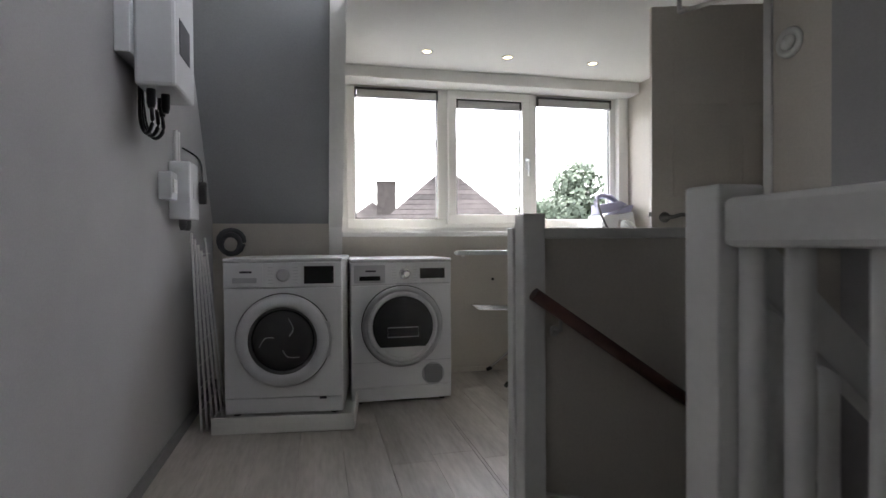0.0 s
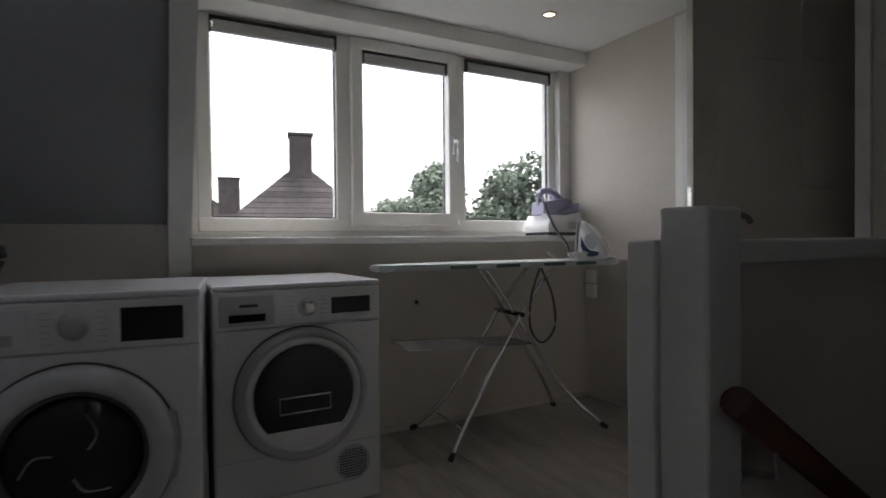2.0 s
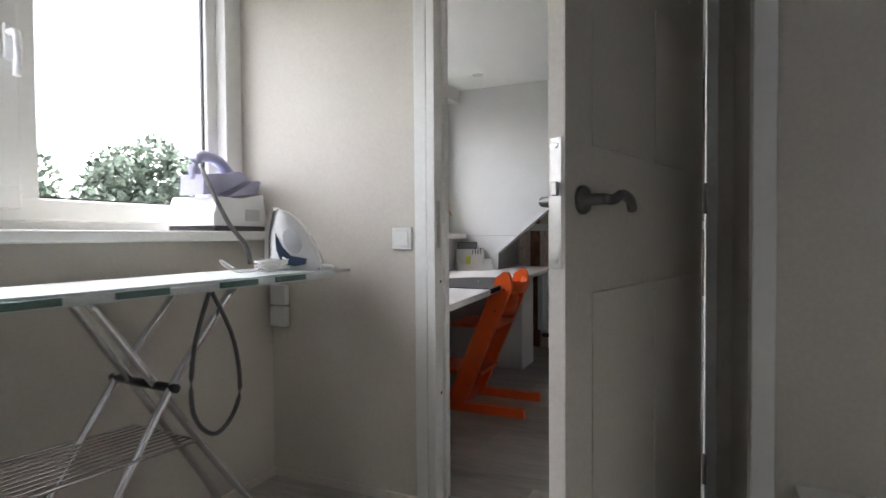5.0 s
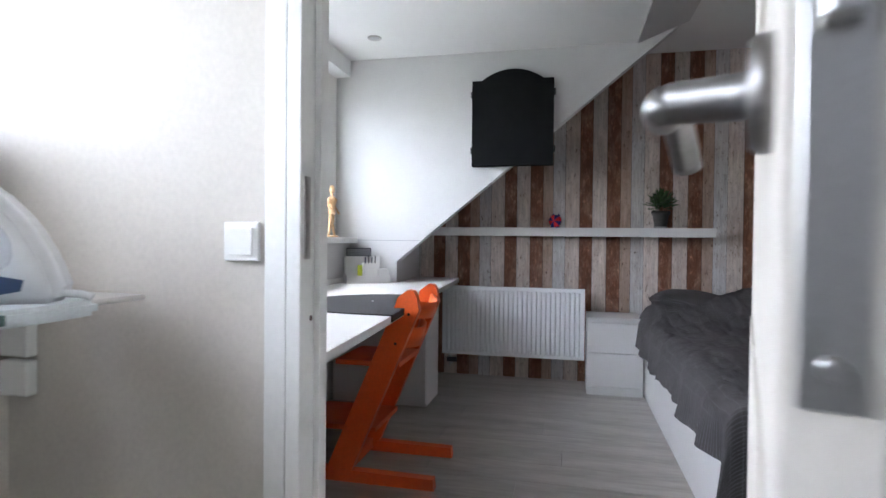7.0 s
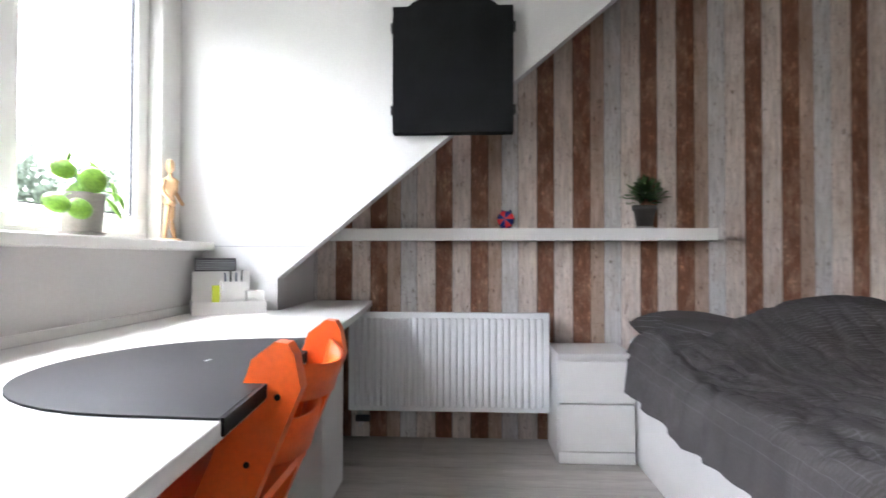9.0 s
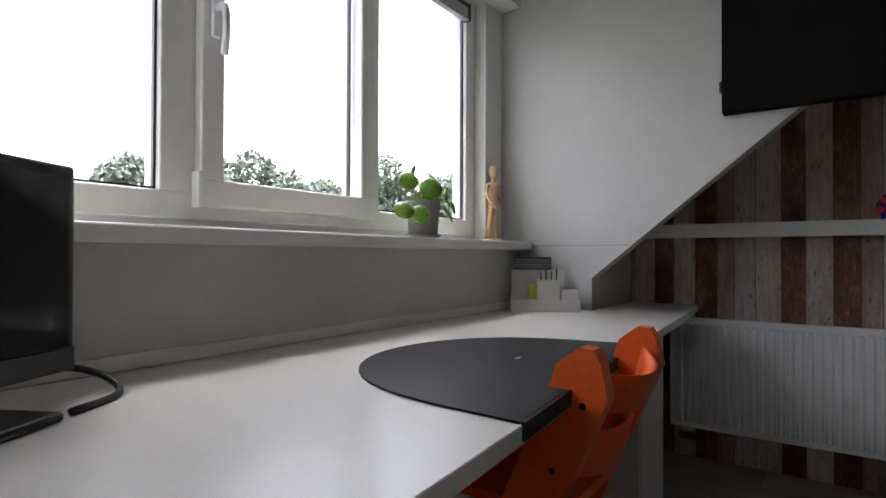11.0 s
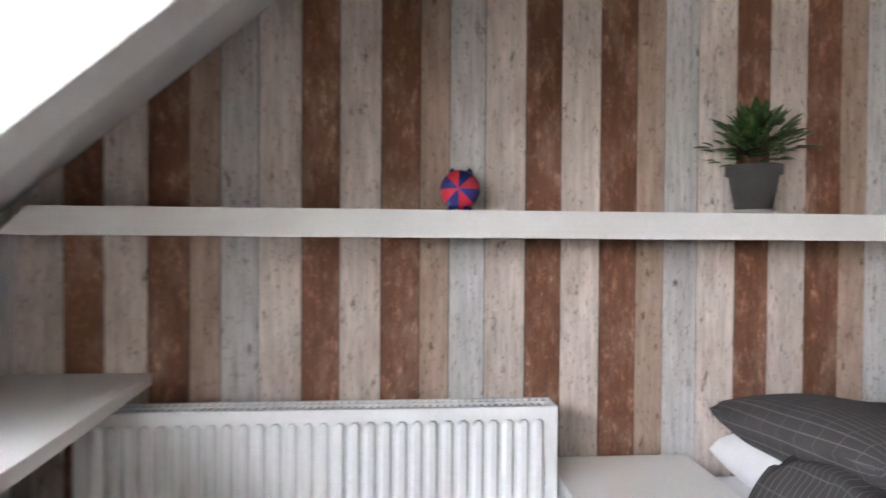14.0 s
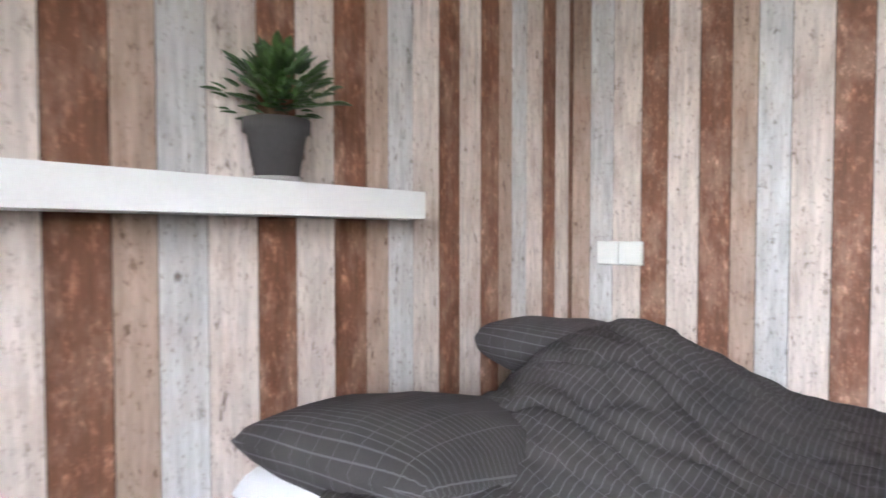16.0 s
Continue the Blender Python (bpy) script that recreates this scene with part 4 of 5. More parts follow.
def wall_socket(m, label, n=1):
    s = thing("wall_socket", m, label, "socket")
    for k in range(n):
        y = -0.04 + 0.08 * k if n > 1 else 0
        part("plate", B(-0.03, y - 0.039, -0.041, 0, y + 0.039, 0.041, bevel=0.005), UPVC, s)
        part("cup", L([(0.021, -0.0302), (0.021, -0.024), (0.0, -0.024)], (0, y, 0), "x", 20), UPVC, s)
    return s


wall_socket(pose(2.339, 3.66, 0.67), "white surface-mounted double socket low on the wall")
wall_socket(pose(2.339, 3.66, 0.76), "white surface-mounted socket above another one")
wall_socket(pose(5.155, 0.5238, 0.935, 0, 0, -90), "white double socket on the papered wall", 2)
hole = thing("pipe_hole", pose(1.126, 3.709, 0.67), "small dark hole in the boarded wall", "hole")
part("ring", L([(0.011, 0.0), (0.009, 0.002), (0.0, 0.002)], (0, 0, 0), "y", 16), BLACK, hole)


def downlight(x, y, z, lit):
    d = thing("downlight", pose(x, y, z), "small round recessed ceiling downlight" + (", lit" if lit else ", unlit"), "downlight", "ceiling downlights")
    part("bezel", L([(0.042, -0.001), (0.040, -0.006), (0.030, -0.005), (0.028, -0.0012)], (0, 0, 0), "z", 28), STEEL, d, smooth=True)
    part("lamp", L([(0.028, -0.0015), (0.020, -0.004), (0.0, -0.005)], (0, 0, 0), "z", 20), SPOT if lit else SILVER, d)


for x in (0.57, 1.12, 1.745):
    downlight(x, 3.35, 2.18, True)
for x in (2.95, 3.68, 4.41):
    downlight(x, 3.56, 2.20, False)

# ---- desk ----
desk = thing("desk", pose(0, 0, 0), "long white built-in desk top under the window", "desk")
dt = P([(2.445, 2.99), (3.19, 3.045), (4.2, 3.13), (4.85, 3.17), (5.345, 3.215), (5.345, 3.524), (4.778, 3.524), (4.778, 3.844), (2.445, 3.844)], "z", 0.692, 0.72)
bmesh.ops.bevel(dt, geom=[e for e in dt.edges], offset=0.0015, segments=1, affect="EDGES")
part("desktop", dt, MELAMINE, desk)
part("end_panel", B(2.446, 3.05, 0, 2.466, 3.84, 0.691), MELAMINE, desk)
cab = thing("desk_cabinet", pose(4.47, 3.235, 0), "white cabinet carrying the end of the desk", "cabinet")
part("body", B(0.0, 0.0, 0.0, 0.30, 0.60, 0.69, bevel=0.002), MELAMINE, cab)
part("front", B(-0.018, 0.002, 0.02, -0.001, 0.40, 0.688, bevel=0.002), MELAMINE, cab)
mat_t = thing("desk_mat", pose(3.615, 3.093, 0.7205), "half-round black leatherette desk mat folded over the edge", "desk mat")
mo = [(-0.415, -0.044)] + [(-0.035 - 0.375 * math.cos(math.pi * k / 24), 0.02 + 0.46 * math.sin(math.pi * k / 24) ** 0.78) for k in range(1, 24)] + [(0.362, 0.024)]
part("mat", P(mo, "z", 0, 0.004), LEATHER, mat_t)
part("front_fold", P([(-0.415, -0.052), (0.362, 0.016), (0.362, 0.022), (-0.415, -0.046)], "z", -0.022, 0.004), LEATHER, mat_t)
part("mark", B(-0.012, 0.17, 0.0042, 0.012, 0.178, 0.0046), SILVER, mat_t)

mon = thing("monitor", pose(2.67, 3.60, 0.72, 0, 0, 28), "black flat computer monitor on the desk", "monitor")
part("screen", B(-0.265, -0.012, 0.055, 0.265, 0.03, 0.375, bevel=0.006), BLACK, mon)
part("panel", B(-0.25, -0.0145, 0.085, 0.25, -0.0125, 0.36), DARKGLASS, mon)
part("lower_bezel", B(-0.26, -0.018, 0.045, 0.26, -0.0148, 0.082, bevel=0.003), BLACK, mon)
part("neck", B(-0.04, 0.0, 0.012, 0.04, 0.03, 0.054, bevel=0.004), BLACK, mon)
part("foot", B(-0.14, -0.11, 0.0, 0.14, 0.09, 0.014, bevel=0.006), BLACK, mon)
part("cable", T(curve_pts([(0.10, 0.02, 0.05), (0.24, 0.0, 0.05), (0.29, -0.04, 0.03), (0.27, -0.09, 0.007), (0.16, -0.10, 0.007)], 24), 0.006, 8), BLACK, mon)

org = thing("desk_organizer", pose(4.60, 3.66, 0.72, 0, 0, 120), "white cardboard desk organizer holding pens and a dark notebook", "desk organizer")
org.matrix_world = pose(4.53, 3.775, 0.72, 0, 0, -60)
part("tray", box(box(box(box(B(0, 0, 0, 0.28, 0.17, 0.006), 0, 0, 0.006, 0.28, 0.004, 0.05), 0, 0.166, 0.006, 0.28, 0.17, 0.05), 0, 0.004, 0.006, 0.004, 0.166, 0.05), 0.276, 0.004, 0.006, 0.28, 0.166, 0.05), MELAMINE, org)
part("letter_slot", box(box(B(0.005, 0.115, 0.006, 0.23, 0.119, 0.17), 0.005, 0.16, 0.006, 0.23, 0.164, 0.17), 0.005, 0.12, 0.006, 0.009, 0.159, 0.17), MELAMINE, org)
part("pen_cup", box(box(box(B(0.11, 0.02, 0.006, 0.20, 0.024, 0.13), 0.11, 0.09, 0.006, 0.20, 0.094, 0.13), 0.11, 0.0245, 0.006, 0.114, 0.0895, 0.13), 0.196, 0.0245, 0.006, 0.20, 0.0895, 0.13), MELAMINE, org)
part("small_box", B(0.205, 0.02, 0.006, 0.274, 0.10, 0.09, bevel=0.002), MELAMINE, org)
part("notebook", B(0.015, 0.125, 0.02, 0.175, 0.15, 0.225, bevel=0.002), GREYFAB, org, "dark striped notebook")
for k in range(6):
    part("stripe", B(0.02, 0.1243, 0.178 + 0.007 * k, 0.17, 0.1249, 0.180 + 0.007 * k), SILVER, org)
part("marker", B(0.075, 0.04, 0.03, 0.105, 0.06, 0.115, bevel=0.003), YELLOW, org, "lime yellow marker")
for k in range(4):
    part("pen", T([(0.13 + 0.018 * k, 0.05, 0.02), (0.125 + 0.022 * k, 0.06, 0.165 + 0.01 * (k % 2))], 0.004, 6), BLACK if k % 2 else BLUE, org)


# ---- chair ----
ch = thing("high_chair", pose(3.60, 3.01, 0), "orange painted wooden high chair pushed up to the desk", "chair")
for sx in (-0.172, 0.172):
    part("side_rail", P([(0.0, 0.775), (0.012, 0.795), (0.036, 0.798), (0.078, 0.766), (0.086, 0.740), (0.40, 0.0), (0.29, 0.0), (-0.012, 0.715)], "x", sx - 0.019, sx + 0.019), ORANGE, ch)
    part("floor_beam", P([(-0.08, 0.0), (0.40, 0.0), (0.40, 0.05), (-0.075, 0.045)], "x", sx - 0.021, sx + 0.021), ORANGE, ch)
    for z, y in ((0.70, 0.03), (0.58, 0.085)):
        part("bolt", L([(0.006, 0), (0.006, -0.0015)], (sx - 0.0195, y, z), "x", 10), BLACK, ch)


def back_slat(z, y, h):
    bm = bmesh.new()
    n = 14
    rows = []
    for i in range(n + 1):
        u = -1 + 2 * i / n
        yy = y - 0.055 * (1 - u * u)
        dz = 0.012 * (1 - u * u)
        rows.append([bm.verts.new((0.153 * u, yy + a, z + b)) for a, b in ((0.0, -h / 2 - dz), (0.012, -h / 2 - dz), (-0.008, h / 2 - 1.6 * dz), (-0.020, h / 2 - 1.6 * dz))])
    for a, b in zip(rows, rows[1:]):
        for k in range(4):
            bm.faces.new((a[k], b[k], b[(k + 1) % 4], a[(k + 1) % 4])).smooth = True
    bm.faces.new(rows[0]), bm.faces.new(rows[-1][::-1])
    bmesh.ops.recalc_face_normals(bm, faces=bm.faces[:])
    part("backrest", bm, ORANGE, ch)


back_slat(0.715, 0.035, 0.075), back_slat(0.60, 0.085, 0.09)
seat_o = [(-0.153, 0.08), (0.153, 0.08), (0.153, 0.33), (0.15, 0.36), (-0.15, 0.36), (-0.153, 0.33)]
part("seat", P(seat_o, "z", 0.475, 0.495), ORANGE, ch)
part("footrest", P([(-0.153, 0.18), (0.153, 0.18), (0.153, 0.50), (0.15, 0.53), (-0.15, 0.53), (-0.153, 0.50)], "z", 0.20, 0.22), ORANGE, ch)
part("cross_rod", T([(-0.153, 0.25, 0.33), (0.153, 0.25, 0.33)], 0.006, 8), STEEL, ch)
part("cross_beam", B(-0.153, 0.30, 0.015, 0.153, 0.335, 0.06), ORANGE, ch)
binn = thing("waste_bin", pose(3.62, 3.66, 0), "black waste bin under the desk", "bin")
part("shell", L([(0.12, 0), (0.15, 0.40), (0.146, 0.40), (0.116, 0.006), (0.0, 0.006)], (0, 0, 0), "z", 28), BLACK, binn)
part("crate", B(-0.42, -0.12, 0, -0.16, 0.14, 0.42, bevel=0.01), BLACK, binn)

# ---- radiator, bedside cabinet, shelf ----
rad = thing("radiator", pose(5.19, 2.30, 0.178), "white ribbed panel radiator on the papered wall", "radiator")
RW, RH = 1.006, 0.495
part("front_panel", B(0.004, 0, 0, 0.016, RW, RH, bevel=0.003), ENAMEL, rad)
for k in range(29):
    yy = 0.028 + (RW - 0.056) * (k + 0.5) / 29
    bm = P([(yy - 0.0135, 0.03), (yy - 0.006, 0.022), (yy + 0.006, 0.022), (yy + 0.0135, 0.03), (yy + 0.0135, RH - 0.035), (yy + 0.006, RH - 0.027), (yy - 0.006, RH - 0.027), (yy - 0.0135, RH - 0.035)], "x", -0.005, 0.0038)
    for v in bm.verts:
        if v.co.x < 0:
            v.co.y = yy + (v.co.y - yy) * 0.45
    part("rib", bm, ENAMEL, rad)
part("back_panel", B(0.085, 0.004, 0.01, 0.095, RW - 0.004, RH - 0.006, bevel=0.002), ENAMEL, rad)
part("side_cover", B(0.0165, 0.0, 0.01, 0.0845, 0.006, RH - 0.002, bevel=0.002), ENAMEL, rad)
part("side_cover", B(0.0165, RW - 0.006, 0.01, 0.0845, RW, RH - 0.002, bevel=0.002), ENAMEL, rad)
gr = bmesh.new()
for k in range(60):
    yy = 0.012 + (RW - 0.024) * k / 60
    box(gr, 0.018, yy, RH - 0.012, 0.083, yy + 0.004, RH - 0.006)
tagged(part("top_grille", gr, ENAMEL, rad), kind="stuff")
part("top_bar", B(0.048, 0.008, RH - 0.0058, 0.053, RW - 0.008, RH - 0.002), ENAMEL, rad)
part("valve", tube(L([(0.014, 0), (0.014, 0.03)], (0.05, RW - 0.05, -0.03), "z", 12), [(0.05, RW - 0.05, -0.05), (0.05, RW - 0.05, -0.09), (0.14, RW - 0.05, -0.09)], 0.008, 8), STEEL, rad, "steel valve and pipe")
part("thermostat", T([(0.05, RW - 0.10, -0.05), (0.05, RW - 0.03, -0.05)], 0.018, 12), GREYFAB, rad)

ns = thing("bedside_cabinet", pose(5.0, 1.937, 0), "white two-drawer bedside cabinet", "bedside cabinet")
part("body", B(0.018, 0, 0.0, 0.33, 0.352, 0.488, bevel=0.001), MELAMINE, ns)
part("top", B(0.0, 0, 0.4885, 0.333, 0.352, 0.506, bevel=0.002), MELAMINE, ns)
part("plinth", B(0.002, 0.002, 0.002, 0.0175, 0.35, 0.055, bevel=0.001), MELAMINE, ns)
for z0, z1 in ((0.06, 0.275), (0.282, 0.472)):
    part("drawer_front", B(0.0, 0.003, z0, 0.0175, 0.349, z1, bevel=0.002), MELAMINE, ns)

sh = thing("wall_shelf", pose(5.215, 1.468, 1.037), "long white floating wall shelf on the papered wall", "shelf")
part("board", P([(0.0, 0.0), (1.998, 0.0), (1.938, 0.06), (0.0, 0.06)], "x", 0.0, 0.131), MELAMINE, sh)


pig = thing("piggy_bank", pose(5.27, 2.51, 1.0972, 0, 0, -100), "red and navy striped ball-shaped piggy bank", "piggy bank")
for k in range(8):
    bm = bmesh.new()
    a0 = 2 * math.pi * k / 8
    rows = []
    for i in range(9):
        th = math.pi * i / 8
        rows.append([bm.verts.new((0.046 * math.sin(th) * math.cos(a0 + 2 * math.pi / 8 * j / 3), 0.046 * math.cos(th), 0.048 + 0.046 * math.sin(th) * math.sin(a0 + 2 * math.pi / 8 * j / 3))) for j in range(4)])
    for a, b in zip(rows, rows[1:]):
        for j in range(3):
            bm.faces.new((a[j], a[j + 1], b[j + 1], b[j])).smooth = True
    bmesh.ops.remove_doubles(bm, verts=bm.verts, dist=0.0003)
    part("segment", bm, NAVYFOIL if k % 2 else RED, pig)
part("snout", T([(0.0, 0.044, 0.05), (0.0, 0.060, 0.05)], 0.014, 12), RED, pig)
for sx in (-1, 1):
    part("ear", L([(0.011, 0), (0.006, 0.014), (0.0, 0.02)], (sx * 0.02, 0.025, 0.082), "z", 10), NAVYFOIL, pig)
    for sy in (-0.02, 0.02):
        part("foot", L([(0.008, 0), (0.009, 0.01)], (sx * 0.018, sy, 0.0), "z", 10), NAVYFOIL, pig)


def leaf_blade(bm, base, direction, length, width, bend, rng):
    d = Vector(direction).normalized()
    s = d.cross(Vector((0, 0, 1)))
    s = s.normalized() if s.length > 0.01 else Vector((1, 0, 0))
    up = s.cross(d)
    prev = None
    for i in range(5):
        u = i / 4
        c = Vector(base) + d * length * u + up * (-bend * length * u * u)
        w = width * (0.35 + 0.65 * math.sin(math.pi * min(1, 0.2 + u * 0.75))) * (1 if i < 4 else 0.25)
        a, b, m = bm.verts.new(c + s * w / 2), bm.verts.new(c - s * w / 2), bm.verts.new(c + up * w * 0.22)
        if prev:
            for q in ((prev[0], a, m, prev[2]), (prev[2], m, b, prev[1]), (prev[1], b, a, prev[0])):
                bm.faces.new(q).smooth = True
        prev = (a, b, m)


pp = thing("succulent_plant", pose(5.28, 1.805, 1.0972) @ Matrix.Scale(1.14, 4), "bushy dark green succulent in a dark grey pot", "potted plant")
part("saucer", L([(0.036, 0), (0.040, 0.010), (0.036, 0.010), (0.034, 0.004)], (0, 0, 0), "z", 24), GREYPOT, pp)
part("pot", L([(0.034, 0.006), (0.047, 0.080), (0.053, 0.082), (0.054, 0.102), (0.048, 0.102), (0.046, 0.09), (0.0, 0.09)], (0, 0, 0), "z", 32), DARKPOT, pp)
rng = random.Random(4)
for k in range(280):
    bm = bmesh.new()
    a, e = rng.random() * 6.283, 0.05 + rng.random() ** 0.8 * 1.45
    r0 = 0.045 * rng.random()
    d = (math.cos(a) * math.cos(e), math.sin(a) * math.cos(e), math.sin(e))
    st0 = 0.35 + 0.65 * rng.random()
    leaf_blade(bm, (d[0] * 0.100 * st0, d[1] * 0.090 * st0, 0.100 + d[2] * 0.100 * st0 + 0.02 * rng.random()), d, 0.020 + 0.014 * rng.random(), 0.017, 0.2, rng)
    part("leaf", bm, SUCCULENT, pp)

pl = thing("pancake_plant", pose(4.10, 3.905, 1.012), "round-leaved green money plant in a grey clay pot", "potted plant")
part("pot", L([(0.052, 0.008), (0.062, 0.125), (0.064, 0.135), (0.057, 0.135), (0.055, 0.115), (0.0, 0.115)], (0, 0, 0), "z", 32), GREYPOT, pl)
part("saucer", L([(0.056, 0), (0.066, 0.014), (0.06, 0.014), (0.056, 0.005)], (0, 0, 0), "z", 28), GREYPOT, pl)
leaves = [(-0.13, -0.02, 0.10, 0.045), (-0.075, -0.05, 0.085, 0.043), (-0.03, -0.06, 0.175, 0.05), (0.03, -0.03, 0.215, 0.046), (-0.08, 0.0, 0.205, 0.044), (0.16, 0.0, 0.16, 0.05), (0.085, -0.05, 0.10, 0.052), (0.10, 0.03, 0.19, 0.042), (-0.02, 0.04, 0.24, 0.036), (0.05, 0.05, 0.15, 0.045), (0.135, -0.04, 0.125, 0.04)]
for k, (lx, ly, lz, lr) in enumerate(leaves):
    lr *= 0.84
    part("stalk", T(curve_pts([(lx * 0.1, ly * 0.1, 0.115), (lx * 0.45, ly * 0.5, 0.13 + (lz - 0.10) * 0.8), (lx * 0.96, ly * 0.95, lz + 0.005)], 10), 0.0022, 5), LEAF, pl)
    bm = L([(0.0, 0.006), (lr * 0.5, 0.002), (lr * 0.85, -0.003), (lr, -0.010), (lr * 0.85, -0.006), (lr * 0.5, -0.001), (0.0, 0.003)], (0, 0, 0), "z", 20)
    tilt = Matrix.Rotation(radians(55 + 12 * (k % 3)), 4, (0.9 if ly < 0.02 else -0.9, 0.6 * (1 if lx > 0 else -1), 0))
    bmesh.ops.transform(bm, matrix=Matrix.Translation((lx, ly, lz)) @ tilt, verts=bm.verts)
    part("leaf", bm, LEAF, pl)

# one plain mesh for the artist's figure
fig = bmesh.new()
lathe(fig, [(0.042, 0), (0.042, 0.010), (0.036, 0.014), (0.0, 0.014)], (0, 0, 0), "z", 24)
for sx in (-1, 1):
    tube(fig, curve_pts([(sx * 0.018, -0.012 * sx, 0.014), (sx * 0.022, 0.004, 0.075), (sx * 0.014, 0, 0.15)], 10), 0.008, 8, r_end=0.013)
    tube(fig, curve_pts([(sx * 0.042, 0, 0.252), (sx * 0.052, 0.0, 0.20), (sx * 0.035, -0.035, 0.155)], 10), 0.009, 8, r_end=0.007)
lathe(fig, [(0.016, 0.145), (0.026, 0.16), (0.018, 0.185), (0.016, 0.19), (0.030, 0.225), (0.034, 0.25), (0.018, 0.265), (0.009, 0.268), (0.009, 0.283)], (0, 0, 0), "z", 20)
lathe(fig, [(0.003, 0.280), (0.016, 0.295), (0.018, 0.315), (0.014, 0.335), (0.0, 0.342)], (0, 0, 0), "z", 18)
man = tagged(part("artist_figure", fig, PALEWOOD), "jointed pale wooden artist's figure on the window sill", "figurine")
man.location = (4.645, 3.93, 1.012)

dc = thing("dart_cabinet", pose(4.778, 2.768, 1.47), "black arched-top dartboard cabinet closed on the wall", "cabinet")
arch = [(-0.252, 0), (0.252, 0), (0.252, 0.53)] + [(0.252 - 0.504 * k / 24, 0.53 + (0.066 * math.sin(math.pi * max(0, min(1, (k - 3) / 18))) ** 0.8 if 3 <= k <= 21 else 0)) for k in range(1, 24)] + [(-0.252, 0.53)]
db = prism(bmesh.new(), arch, "x", -0.062, -0.002)
part("case", db, FELT, dc)
for z in (0.10, 0.45):
    for sy in (-1, 1):
        part("hinge", B(-0.045, sy * 0.258 - 0.005, z - 0.02, -0.02, sy * 0.258 + 0.005, z + 0.02, bevel=0.002), BLACK, dc)

# ---- bed ----
bed = thing("bed", pose(0, 0, 0), "white bed frame with a white mattress against the papered walls", "bed")
part("side_rail", B(3.06, 1.905, 0.0, 5.33, 1.925, 0.30, bevel=0.003), MELAMINE, bed)
part("foot_board", B(3.04, 0.53, 0.0, 3.059, 1.925, 0.32, bevel=0.003), MELAMINE, bed)
part("slat_base", B(3.07, 0.54, 0.18, 5.32, 1.90, 0.22), GREYFAB, bed)
mt = part("mattress", B(3.08, 0.535, 0.221, 5.335, 1.90, 0.46, bevel=0.04, seg=4), SHEET, bed, smooth=True)


def pillow(m, label, mat):
    bm = bmesh.new()
    n = 26
    grid = {}
    uvl = bm.loops.layers.uv.new("UVMap")
    for side in (1, -1):
        for i in range(n + 1):
            for j in range(n + 1):
                u, v = -1 + 2 * i / n, -1 + 2 * j / n
                edge = max(0.0, (1 - abs(u) ** 2.6)) * max(0.0, (1 - abs(v) ** 2.6))
                pinch = 1 - 0.06 * (abs(u) * (1 - v * v) + abs(v) * (1 - u * u)) * 0.5
                h = 0.105 * edge ** 0.5 + 0.012 * noise.noise(Vector((u * 2.3, v * 2.3, side * 3))) * edge
                key = (i, j, side if edge > 1e-6 else 0)
                if key not in grid:
                    grid[key] = bm.verts.new((0.33 * v * pinch, 0.27 * u * pinch, side * h))
        for i in range(n):
            for j in range(n):
                q = []
                for a, b in ((i, j), (i + 1, j), (i + 1, j + 1), (i, j + 1)):
                    q.append(grid.get((a, b, side)) or grid[(a, b, 0)])
                if side < 0:
                    q.reverse()
                if len(set(q)) == 4:
                    f = bm.faces.new(q)
                    f.smooth = True
                    for lp in f.loops:
                        lp[uvl].uv = (lp.vert.co.x, lp.vert.co.y)
    p = tagged(part("pillow", bm, mat), label, "pillow", "pillows on the bed")
    p.matrix_world = m
    return p


pillow(pose(5.10, 1.55, 0.57, 6, -12, 88), "dark grey checked pillow leaning at the head of the bed", CHECK)
pillow(pose(5.14, 0.80, 0.625, -2, -12, 90), "dark grey checked pillow beside another one", CHECK)
pillow(pose(5.12, 1.54, 0.50, 0, -2, 90), "white pillow lying under a grey one", SHEET)


